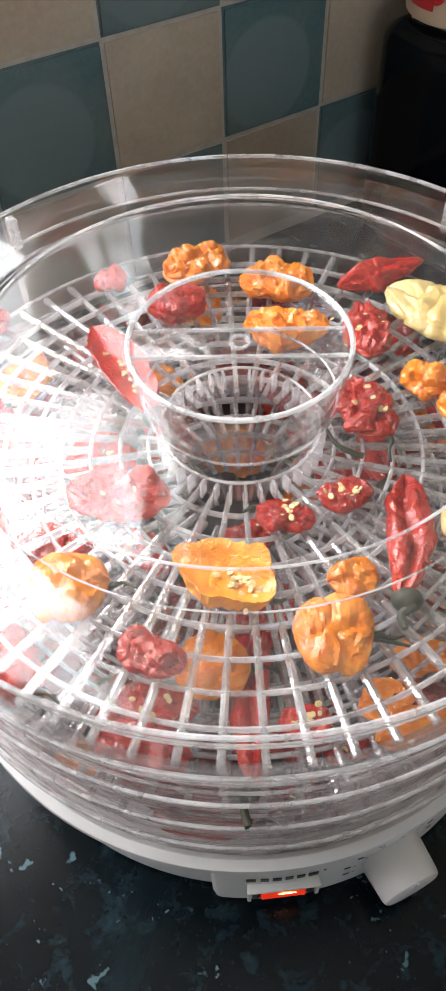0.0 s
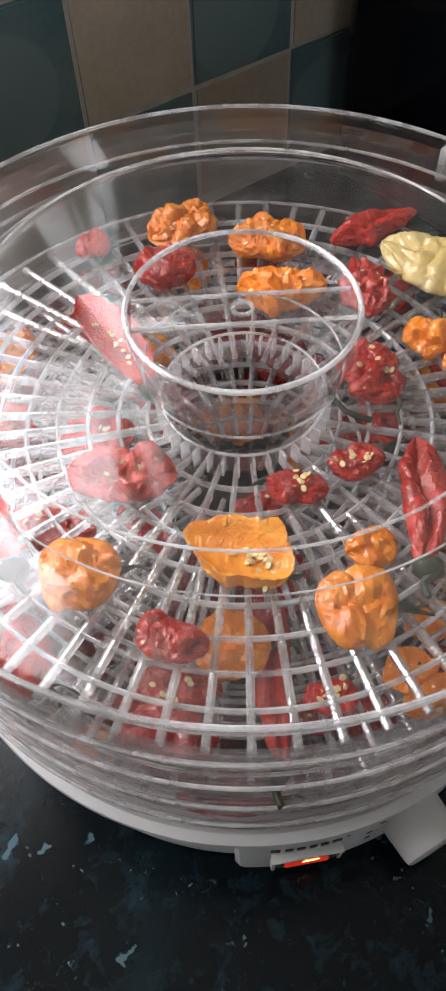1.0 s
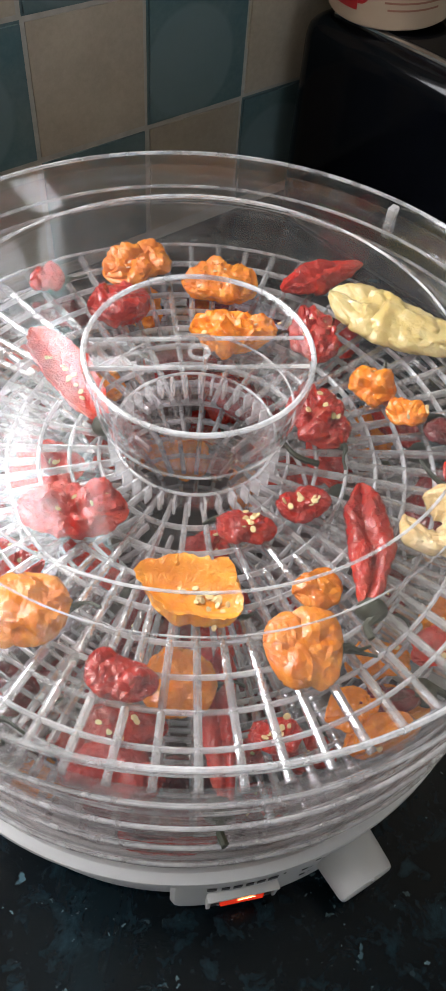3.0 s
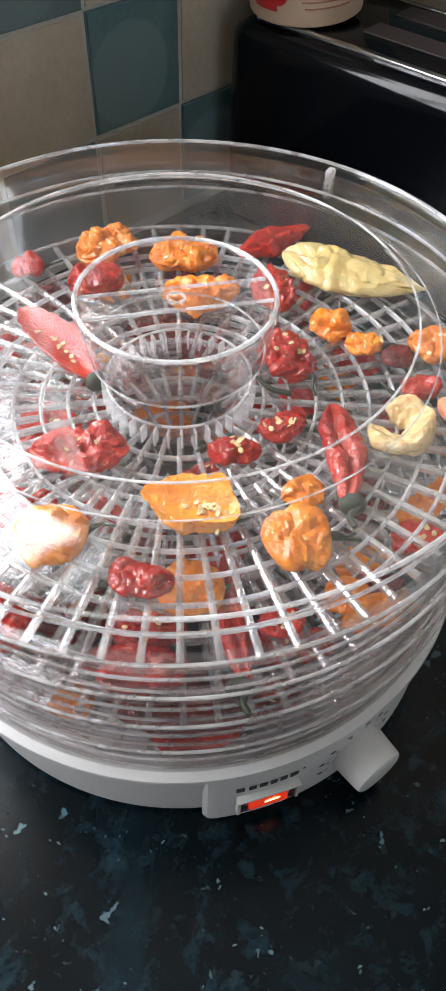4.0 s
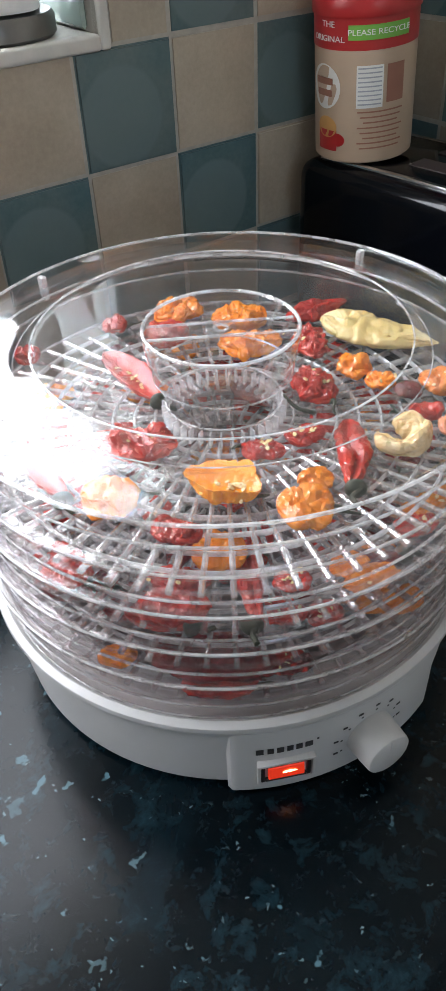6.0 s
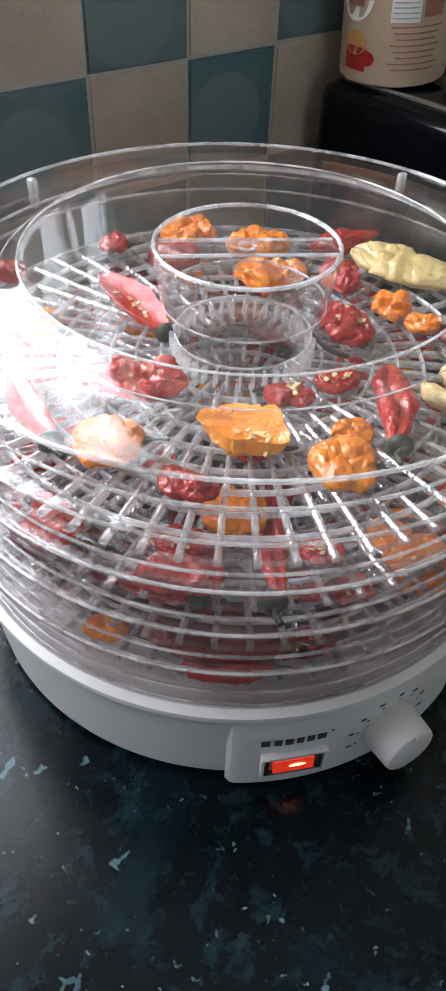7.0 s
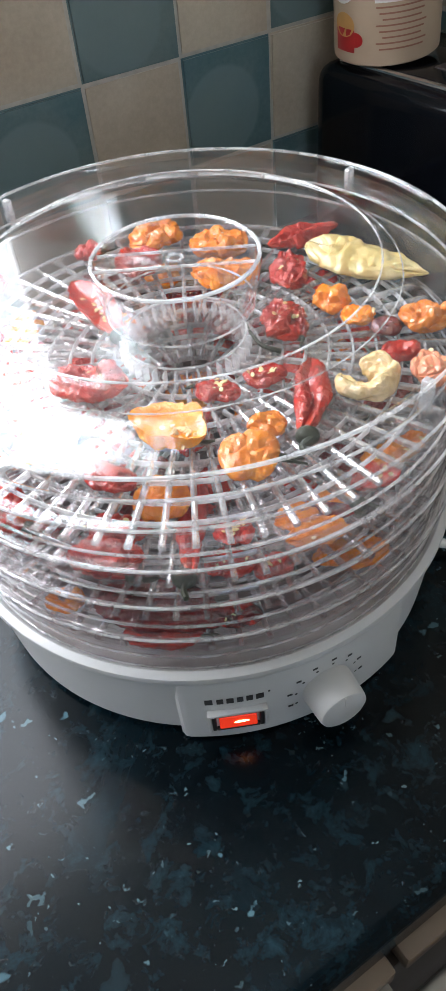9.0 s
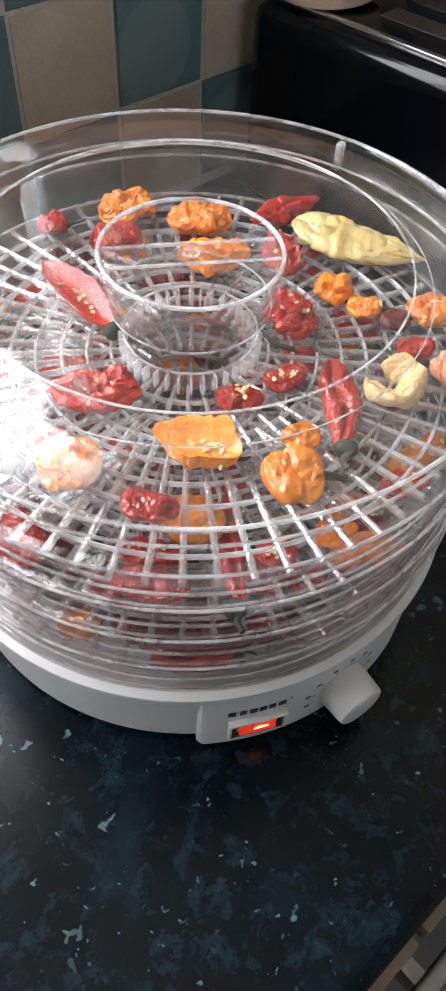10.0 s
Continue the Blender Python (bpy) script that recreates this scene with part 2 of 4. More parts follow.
SKINS = {
    "red": pepper_skin("red_pepper_skin", (0.5, 0.016, 0.006), (0.17, 0.005, 0.004), (0.7, 0.06, 0.018)),
    "dark": pepper_skin("dark_red_pepper_skin", (0.18, 0.007, 0.008), (0.055, 0.004, 0.005), (0.32, 0.02, 0.016)),
    "orange": pepper_skin("orange_pepper_skin", (0.8, 0.25, 0.014), (0.62, 0.11, 0.008), (0.9, 0.46, 0.08), wrinkle=0.4),
    "yellow": pepper_skin("amber_pepper_skin", (0.78, 0.29, 0.014), (0.6, 0.13, 0.008), (0.9, 0.5, 0.09), wrinkle=0.45),
    "pale": pepper_skin("pale_yellow_pepper_skin", (0.86, 0.66, 0.27), (0.78, 0.53, 0.16), (0.92, 0.8, 0.48), wrinkle=0.35),
    "cream": pepper_skin("cream_pepper_skin", (0.78, 0.58, 0.3), (0.5, 0.28, 0.08), (0.9, 0.78, 0.56), wrinkle=0.5),
    "peach": pepper_skin("peach_pepper_skin", (0.75, 0.3, 0.16), (0.6, 0.15, 0.07), (0.85, 0.5, 0.32), wrinkle=0.25),
}
lamp_red, lnt, lp = material("lit_red_rocker")
lp.inputs["Base Color"].default_value = (0.7, 0.05, 0.02, 1)
lp.inputs["Emission Color"].default_value = (1.0, 0.045, 0.015, 1)
lp.inputs["Emission Strength"].default_value = 0.03
lp.inputs["Roughness"].default_value = 0.25
neon, nnt, np_ = material("neon_glow")
np_.inputs["Emission Color"].default_value = (1.0, 0.35, 0.12, 1)
np_.inputs["Emission Strength"].default_value = 0.8


# ---- mesh helpers ----
def part(name, bm, mat, parent=None, label="", smooth=True):
    me = bpy.data.meshes.new(name)
    bmesh.ops.recalc_face_normals(bm, faces=bm.faces)
    bm.to_mesh(me)
    bm.free()
    me.materials.append(mat)
    if smooth:
        me.polygons.foreach_set("use_smooth", [True] * len(me.polygons))
        me.set_sharp_from_angle(angle=radians(32))
    ob = new(name, me)
    ob.parent = parent
    if label:
        tagged(ob, label)
    return ob


def thing(name, at, label, category, group="", kind="", turn=0.0):
    ob = new(name)
    ob.empty_display_size = 0.02
    ob.matrix_world = pose(*at, 0, 0, turn)
    return tagged(ob, label, category, group, kind)


def box(bm, lo, hi, bevel=0.0, segs=2):
    c = [(a + b) / 2 for a, b in zip(lo, hi)]
    s = [b - a for a, b in zip(lo, hi)]
    r = bmesh.ops.create_cube(bm, size=1.0, matrix=Matrix.Translation(c) @ Matrix.Diagonal((*s, 1)))
    if bevel:
        edges = list({e for v in r["verts"] for e in v.link_edges})
        bmesh.ops.bevel(bm, geom=edges, offset=bevel, segments=segs, affect="EDGES", profile=0.5)
    return bm


def boxed(lo, hi, bevel=0.0, segs=2):
    return box(bmesh.new(), lo, hi, bevel, segs)


def lathe(profile, segs=128, close=True, bm=None, a0=0.0, a1=360.0):
    """Turns (radius, z) pairs round the z axis; close joins the last pair to the first."""
    bm = bm or bmesh.new()
    full = abs(a1 - a0 - 360) < 1e-6
    n = segs if full else segs + 1
    rows = []
    for i in range(n):
        a = radians(a0 + (a1 - a0) * i / segs)
        rows.append([bm.verts.new((r * math.cos(a), r * math.sin(a), z)) for r, z in profile])
    m = len(profile)
    for i in range(segs):
        p, q = rows[i], rows[(i + 1) % n]
        for j in range(m if close else m - 1):
            k = (j + 1) % m
            bm.faces.new((p[j], q[j], q[k], p[k]))
    if close and not full:
        bm.faces.new(rows[0])
        bm.faces.new(rows[-1][::-1])
    return bm


def tube(points, radius, segs=10, bm=None, taper=None):
    bm = bm or bmesh.new()
    pts = [Vector(p) for p in points]
    rings = []
    for i, p in enumerate(pts):
        d = (pts[min(i + 1, len(pts) - 1)] - pts[max(i - 1, 0)]).normalized()
        side = d.cross(Vector((0, 0, 1)))
        side = side.normalized() if side.length > 1e-4 else Vector((1, 0, 0))
        up = side.cross(d)
        r = radius if taper is None else radius * taper[i]
        rings.append([bm.verts.new(p + r * (math.cos(k * 2 * math.pi / segs) * side + math.sin(k * 2 * math.pi / segs) * up)) for k in range(segs)])
    for a, b in zip(rings, rings[1:]):
        for k in range(segs):
            bm.faces.new((a[k], a[(k + 1) % segs], b[(k + 1) % segs], b[k]))
    bm.faces.new(rings[0][::-1])
    bm.faces.new(rings[-1])
    return bm


def curve_points(ctrl, n=24):
    """A smooth line through the control points."""
    c = [Vector(p) for p in ctrl]
    c = [2 * c[0] - c[1]] + c + [2 * c[-1] - c[-2]]
    out = []
    for i in range(1, len(c) - 2):
        for k in range(n):
            t = k / n
            p0, p1, p2, p3 = c[i - 1:i + 3]
            out.append(0.5 * ((2 * p1) + (p2 - p0) * t + (2 * p0 - 5 * p1 + 4 * p2 - p3) * t * t + (3 * p1 - p0 - 3 * p2 + p3) * t ** 3))
    out.append(c[-2])
    return out


def letters(text, size, depth=0.0002):
    """The outlines of a word as a mesh in the x-y plane, centred."""
    cu = bpy.data.curves.new("text", "FONT")
    cu.body, cu.size, cu.extrude, cu.align_x, cu.align_y = text, size, depth, "CENTER", "CENTER"
    ob = bpy.data.objects.new("text", cu)
    scene.collection.objects.link(ob)
    me = bpy.data.meshes.new_from_object(ob.evaluated_get(bpy.context.evaluated_depsgraph_get()))
    bm = bmesh.new()
    bm.from_mesh(me)
    bpy.data.objects.remove(ob)
    bpy.data.meshes.remove(me)
    return bm


def wrap(bm, radius, angle, z):
    """Bends a flat mesh (x across, y up, z out) round an upright cylinder."""
    for v in bm.verts:
        a = radians(angle) + v.co.x / radius
        r = radius + v.co.z
        v.co = (r * math.cos(a), r * math.sin(a), z + v.co.y)
    return bm


def patch(w, h, thick=0.0004, nx=10, cx=0.0, cy=0.0):
    """A thin sheet, cut across so that it can be bent."""
    bm = bmesh.new()
    box(bm, (cx - w / 2, cy - h / 2, 0), (cx + w / 2, cy + h / 2, thick))
    for i in range(1, nx):
        x = cx - w / 2 + w * i / nx
        bmesh.ops.bisect_plane(bm, geom=bm.verts[:] + bm.edges[:] + bm.faces[:], plane_co=(x, 0, 0), plane_no=(1, 0, 0))
    return bm


def disc_patch(rx, ry, thick=0.0004, n=28, bm=None, cx=0.0, cy=0.0):
    bm = bm or bmesh.new()
    ring = [bm.verts.new((cx + rx * math.cos(2 * math.pi * k / n), cy + ry * math.sin(2 * math.pi * k / n), thick)) for k in range(n)]
    bm.faces.new(ring)
    return bm


TOP = 0.912        # height of the worktop
ROW = 1.1213       # height of a joint between rows of tiles
WX0, WX1, WZ0, WZ1 = -1.7, -0.072, 1.231, 2.3    # window opening
EAST, WEST, SOUTH = 0.32, -2.3, -2.8

# ---- room ----
wall = bmesh.new()
for lo, hi in (((WEST, 0.0010, 0), (EAST + 0.1, 0.2, WZ0)), ((WEST, 0.0022, WZ1), (EAST + 0.1, 0.2, 2.45)),
               ((WEST, 0.0022, WZ0), (WX0, 0.2, WZ1)), ((WX1, 0.0010, WZ0), (EAST + 0.1, 0.2, WZ1))):
    box(wall, lo, hi)
wall_north = tagged(part("wall_north", wall, GROUT, smooth=False), "tiled kitchen wall with a window recess", "wall", kind="structure")
wall_east = tagged(part("wall_east", boxed((EAST + 0.0012, SOUTH, 0), (EAST + 0.1, 0.0022, 2.45)), GROUT, smooth=False), "tiled side wall in the kitchen corner", "wall", kind="structure")
tagged(part("wall_west", boxed((WEST - 0.1, SOUTH, 0), (WEST, 0.2, 2.45)), PAINT, smooth=False), "plain painted kitchen wall", "wall", kind="structure")
# unseen wall; its gap is added to go with the fill lamp
fill_gap_wall = bmesh.new()
for lo, hi in (((WEST - 0.1, SOUTH - 0.1, 0), (-1.45, SOUTH, 2.45)), ((-0.55, SOUTH - 0.1, 0), (EAST + 0.1, SOUTH, 2.45)), ((-1.45, SOUTH - 0.1, 2.2), (-0.55, SOUTH, 2.45))):
    box(fill_gap_wall, lo, hi)
tagged(part("wall_south", fill_gap_wall, PAINT, smooth=False), "plain painted unseen wall with an opening added for the fill lamp", "wall", kind="structure")
tagged(part("ceiling", boxed((WEST - 0.1, SOUTH - 0.1, 2.45), (EAST + 0.1, 0.2, 2.5)), CEILING, smooth=False), "white painted ceiling", "ceiling", kind="structure")
tagged(part("floor", boxed((WEST - 0.1, SOUTH - 0.1, -0.05), (EAST + 0.1, 0.2, 0)), FLOORING, smooth=False), "grey vinyl kitchen floor", "floor", kind="structure")

# window: frame, mullion, panes, trim round the recess
window = tagged(new("window_1"), "white framed window in a tiled recess", "window", kind="structure")
window.location = (0, 0, 0)
FY0, FY1 = 0.135, 0.175
for lo, hi in (((WX0, FY0, WZ0 + 0.0005), (WX0 + 0.05, FY1, WZ1)), ((WX1 - 0.03, FY0, WZ0 + 0.0005), (WX1, FY1, WZ1)),
               ((WX0 + 0.05, FY0, WZ0 + 0.0005), (WX1 - 0.03, FY1, WZ0 + 0.04)), ((WX0 + 0.05, FY0, WZ1 - 0.05), (WX1 - 0.03, FY1, WZ1)),
               ((-0.92, FY0, WZ0 + 0.04), (-0.88, FY1, WZ1 - 0.05))):
    part("window_frame", boxed(lo, hi, 0.004), UPVC, window)
for x0, x1 in ((WX0 + 0.05, -0.92), (-0.88, WX1 - 0.03)):
    pane = part("pane", boxed((x0, 0.15, WZ0 + 0.04), (x1, 0.154, WZ1 - 0.05)), CLEAR_LID, window, smooth=False)
    pane.visible_shadow = False
part("window_sill", boxed((WX0, 0.0125, WZ0 - 0.004), (WX1, FY1, WZ0 + 0.0005), 0.001), TRIM, window, "dirty white window sill")
for lo, hi in (((WX1, -0.004, WZ0 - 0.012), (WX1 + 0.010, 0.012, WZ1)), ((WX0, -0.004, WZ0 - 0.012), (WX1, 0.012, WZ0 + 0.001))):
    part("edge_trim", boxed(lo, hi, 0.003, 3), TRIM, window, "worn white plastic edge trim")
for k in range(9):
    z0 = WZ0 + 0.003 + k * 0.1
    part("tile", boxed((WX1 - 0.006, 0.014, z0), (WX1 - 0.001, 0.133, z0 + 0.097), 0.002, 1), PALE_GREEN, window, "pale green reveal tile")

# ---- worktop and cabinet ----
wt = bmesh.new()
ys = [(-0.612 + 0.012 * (1 - math.sin(a)), TOP - 0.012 + 0.012 * math.cos(a)) for a in [radians(d) for d in range(0, 91, 15)]]
prof = [(0.0, TOP)] + ys + [(-0.612, TOP - 0.036), (-0.606, TOP - 0.04), (0.0, TOP - 0.04)]
ra = [wt.verts.new((WEST, y, z)) for y, z in prof]
rb = [wt.verts.new((EAST, y, z)) for y, z in prof]
for i in range(len(prof)):
    j = (i + 1) % len(prof)
    wt.faces.new((ra[i], rb[i], rb[j], ra[j]))
wt.faces.new(ra)
wt.faces.new(rb[::-1])
tagged(part("worktop", wt, LAMINATE, smooth=False), "dark blue-green speckled laminate worktop", "worktop")

cab = thing("cabinet", (-0.27, -0.3, 0.012), "kitchen base cabinet with pale rails and a bar handle", "cabinet")
part("body", boxed((-0.9, -0.285, 0.1), (0.55, 0.28, 0.857), 0.002), DARK_WOOD, cab)
part("rail", boxed((-0.9, -0.32, 0.835), (-0.004, -0.286, 0.853), 0.002), OAK, cab, "pale wooden rail")
part("rail", boxed((0.004, -0.32, 0.835), (0.12, -0.286, 0.853), 0.002), OAK, cab, "pale wooden rail")
part("drawer_front", boxed((-0.6, -0.315, 0.6), (0.12, -0.287, 0.83), 0.003), DARK_WOOD, cab)
part("handle", boxed((-0.5, -0.342, 0.838), (0.033, -0.331, 0.85), 0.003), STEEL, cab, "brushed metal bar handle")
for x in (-0.45, -0.02):
    part("handle_post", boxed((x, -0.333, 0.822), (x + 0.01, -0.314, 0.846), 0.001), STEEL, cab)

# ---- dehydrator ----
AX, AY = -0.2060, -0.3385
PX, PY = -0.2058, -0.3345     # the point from which the peppers are placed
base = thing("food_dehydrator", (AX, AY, TOP), "white round food dehydrator base, switched on, on the worktop", "dehydrator")
part("housing", lathe([(0.02, 0.002), (0.1495, 0.002), (0.1538, 0.005), (0.1553, 0.02), (0.1570, 0.042), (0.1586, 0.058), (0.1596, 0.0632),
                       (0.1620, 0.0658), (0.1630, 0.0688), (0.1626, 0.0716), (0.1608, 0.0730), (0.1584, 0.0738), (0.1570, 0.0732), (0.1558, 0.0715), (0.1538, 0.0705),
                       (0.1460, 0.0698), (0.1, 0.069), (0.05, 0.068), (0.04, 0.070), (0.02, 0.070)], 160), WHITE, base)
for k in range(4):
    a = radians(45 + 90 * k)
    foot = bmesh.new()
    bmesh.ops.create_cone(foot, cap_ends=True, segments=20, radius1=0.011, radius2=0.012, depth=0.0045, matrix=Matrix.Translation((0.125 * math.cos(a), 0.125 * math.sin(a), 0.00225)))
    part("foot", foot, BLACK, base)
part("vent", lathe([(0.004, 0.0705), (0.038, 0.0705), (0.038, 0.072), (0.004, 0.072)], 48), VENT, base, "dark fan vent")
part("heat_plate", lathe([(0.039, 0.0702), (0.128, 0.0712), (0.128, 0.0726), (0.039, 0.072)], 96), HEATPLATE, base, "dull brown heater cover")
# raised control panel wrapped round the front
panel = bmesh.new()
A0, A1, N = -129.0, -74.5, 60
prof_p = [(0.146, 0.0022), (0.1588, 0.0022), (0.1598, 0.0034), (0.1600, 0.03), (0.1598, 0.056), (0.1588, 0.0640), (0.146, 0.065)]
lathe(prof_p, N, True, panel, A0, A1)
for v in panel.verts:
    ang = math.degrees(math.atan2(v.co.y, v.co.x))
    rim_r = math.hypot(v.co.x, v.co.y)
    inset = max(0.0, 1 - min(ang - A0, A1 - ang) / 1.6) ** 2.0 * 0.003
    if rim_r > 0.156:
        v.co.x *= (rim_r - inset) / rim_r
        v.co.y *= (rim_r - inset) / rim_r
part("control_panel", panel, WHITE, base)


def on_panel(bm, angle, z, radius=0.1601):
    return wrap(bm, radius, angle, z)


bezel = bmesh.new()
for lo, hi in (((-0.0150, -0.0085, 0), (-0.0125, 0.0085, 0.0022)), ((0.0125, -0.0085, 0), (0.0150, 0.0085, 0.0022)),
               ((-0.0125, 0.006, 0), (0.0125, 0.0085, 0.0022)), ((-0.0125, -0.0085, 0), (0.0125, -0.006, 0.0022))):
    box(bezel, lo, hi, 0.0004, 1)
SW, SZ = -116.6, 0.0235
rim = bmesh.new()
for lo, hi in (((-0.0172, 0.0085, -0.002), (0.0172, 0.0108, 0.0042)), ((-0.0172, -0.0095, -0.002), (-0.0152, 0.0085, 0.0034)),
               ((0.0152, -0.0095, -0.002), (0.0172, 0.0085, 0.0034)), ((-0.0152, -0.0095, -0.002), (0.0152, 0.0085, 0.0004))):
    box(rim, lo, hi, 0.0005, 2)
part("switch_surround", on_panel(rim, SW, SZ), WHITE, base)
switch = part("switch", on_panel(bezel, SW, SZ, 0.1605), BLACK, base, "black rocker switch frame")
rock = bmesh.new()
box(rock, (-0.0108, -0.0050, 0), (0.0108, 0.0050, 0.002), 0.0006, 1)
for v in rock.verts:
    v.co.z += 0.0016 * max(0, -v.co.y / 0.006) if v.co.z > 0.001 else 0
part("rocker", on_panel(rock, SW, SZ, 0.1605), lamp_red, switch, "glowing red rocker")
glow = disc_patch(0.0044, 0.0017, 0.0024, cx=0.002)
part("neon", on_panel(glow, SW, SZ, 0.1605), neon, switch, "bright neon spot")
# the maker's mark, as plain blocks
for k, (x, w) in enumerate(((-0.0165, 0.0056), (-0.0101, 0.0048), (-0.0044, 0.0052), (0.0013, 0.0046), (0.0067, 0.0048), (0.0126, 0.0058))):
    part("logo_mark", on_panel(patch(w * 0.8, 0.0048, 0.0003, 3, cx=x), -116.2, 0.0437, 0.1602), INK, base)
part("logo_mark", on_panel(patch(0.0012, 0.0012, 0.0003, 1, cx=0.0180), -116.2, 0.0465, 0.1602), INK, base)
# dial: dots and tiny unreadable figures in an arc, and the knob
KA, KZ = -97.0, 0.0295
for k in range(8):
    a = radians(196 - 29 * k)
    dx, dy = 0.0205 * math.cos(a), 0.0205 * math.sin(a)
    part("dial_dot", on_panel(disc_patch(0.0009, 0.0009, 0.0003, 10, cx=dx, cy=dy), KA, KZ, 0.1602), INK, base)
    dx, dy = 0.0243 * math.cos(a), 0.0243 * math.sin(a)
    part("dial_mark", on_panel(patch(0.0030, 0.0014, 0.0003, 2, cx=dx, cy=dy), KA, KZ, 0.1602), INK, base)
knob = part("knob", lathe([(0.0, 0.0), (0.0160, 0.0), (0.0159, 0.004), (0.0151, 0.0175), (0.0145, 0.0192), (0.0132, 0.0200), (0.0, 0.0200)], 48, False), WHITE, base, "round white knob")
ka = radians(KA)
knob.matrix_basis = Matrix.Translation((0.1596 * math.cos(ka), 0.1596 * math.sin(ka), KZ)) @ Matrix.Rotation(ka, 4, "Z") @ Matrix.Rotation(radians(90), 4, "Y")
part("pointer", boxed((-0.0140, -0.0006, 0.0190), (-0.006, 0.0006, 0.0205), 0.0002, 1), WHITE, knob)
part("power_cord", tube(curve_points([(0.118, -0.108, 0.012), (0.135, -0.118, 0.007), (0.165, -0.125, 0.0036), (0.21, -0.121, 0.0036), (0.27, -0.09, 0.0036), (0.36, -0.02, 0.0036), (0.43, 0.1, 0.0036), (0.45, 0.27, 0.0036)], 10), 0.0034, 10), CORD, base, "white power cord")

# trays: rim wall, floor of radial bars and rings, hub
PITCH, MESH0 = 0.0275, 0.9950


def bead_at(parent, r, z, thick):
    """A rounded moulded edge; the EDGE haze paints its bright line of light."""
    ring = [(r + thick * math.cos(radians(a)), z + thick * math.sin(radians(a))) for a in range(0, 360, 45)]
    return part("edge_bead", lathe(ring, 160), EDGE, parent)


def ridged_bar(r0, r1):
    """A spoke of the grid: a strip with a roofed back, narrower towards the hub."""
    bm = bmesh.new()
    ends = []
    for r, k in ((r0, 0.8), (0.5 * (r0 + 0.1), 0.9), (0.1, 1.0), (r1, 1.05)):
        ends.append([bm.verts.new((r, y * k, z)) for y, z in ((-0.0015, 0.0), (0.0015, 0.0), (0.0015, 0.0024), (0.0004, 0.0034), (-0.0004, 0.0034), (-0.0015, 0.0024))])
    for a, b in zip(ends, ends[1:]):
        for i in range(len(a)):
            j = (i + 1) % len(a)
            bm.faces.new((a[i], a[j], b[j], b[i]))
    bm.faces.new(ends[0])
    bm.faces.new(ends[-1][::-1])
    return bm


def drying_tray(z):
    tray = thing("drying_tray", (AX, AY, z), "clear plastic drying tray with a radial grid floor", "tray", "stacked drying trays")
    part("rim", lathe([(0.1505, 0.0), (0.1525, -0.0005), (0.1530, -0.0115), (0.1556, -0.0115), (0.1558, 0.0), (0.1562, 0.0035), (0.1583, 0.0045), (0.1592, 0.012), (0.1598, 0.0205), (0.1622, 0.0222), (0.1622, 0.0252),
                       (0.1570, 0.0252), (0.1570, 0.0222), (0.1572, 0.012), (0.1560, 0.0062), (0.1505, 0.0035)], 144), CLEAR, tray)
    part("hub", lathe([(0.0285, -0.001), (0.031, -0.001), (0.0325, 0.010), (0.030, 0.010)], 64), CLEAR, tray)
    bead_at(tray, 0.1617, 0.0245, 0.0009)
    bead_at(tray, 0.1560, 0.0012, 0.0008)
    bead_at(tray, 0.1552, -0.0108, 0.0008)
    bar_mes = {}
    for k in range(60):
        start = 0.031 if k % 2 == 0 else 0.0695
        bar_me = bar_mes.get(start)
        if bar_me is None:
            b = part("bar", ridged_bar(start, 0.1515), MOULDED, tray)
            bar_me = bar_mes[start] = b.data
        else:
            b = new("bar", bar_me)
            b.parent = tray
        b.rotation_euler = (0, 0, radians(6 * k))

    for r in (0.043, 0.056, 0.0695, 0.083, 0.0965, 0.110, 0.1235, 0.137):
        part("ring", lathe([(r - 0.0009, 0.0004), (r + 0.0009, 0.0004), (r + 0.0009, 0.0022), (r + 0.0002, 0.0032), (r - 0.0002, 0.0032), (r - 0.0009, 0.0022)], 120), RING, tray)
    return tray


trays = [drying_tray(MESH0 + PITCH * k) for k in range(4)]
part("hub_collar", lathe([(0.0318, 0.0), (0.0330, 0.0), (0.0362, 0.0150), (0.0350, 0.0150)], 72), CLEAR, trays[3])
bead_at(trays[3], 0.0357, 0.0150, 0.0007)
rib_me = None
for k in range(36):
    if rib_me is None:
        rb = part("hub_rib", boxed((0.0335, -0.0006, 0.0030), (0.0385, 0.0006, 0.0125), 0.0003, 1), EDGE, trays[3])
        rib_me = rb.data
    else:
        rb = new("hub_rib", rib_me)
        rb.parent = trays[3]
    rb.rotation_euler = (0, 0, radians(10 * k))
TRAY_TOP = [MESH0 + PITCH * k + 0.0032 for k in range(4)]

# lid: outer wall, raised disc, sunk handle cup with a grip bar
LIDZ = 1.1030
lid = thing("dehydrator_lid", (AX, AY, LIDZ), "clear plastic lid with a sunken handle cup", "lid")
cover = [(0.0463, 0.0352), (0.104, 0.0352), (0.1085, 0.0362), (0.1105, 0.0350), (0.1195, 0.0282), (0.126, 0.0272), (0.150, 0.0272), (0.1565, 0.0276), (0.1585, 0.0295), (0.1608, 0.0290),
         (0.1612, 0.027), (0.1612, 0.012), (0.1620, 0.0), (0.1570, 0.0), (0.1558, 0.0095), (0.1556, 0.0125), (0.1572, 0.014), (0.1578, 0.0235), (0.155, 0.0248), (0.126, 0.0247), (0.1185, 0.0258), (0.1095, 0.0325), (0.104, 0.0328), (0.0463, 0.0328)]
part("cover", lathe(cover, 160), CLEAR_LID, lid)
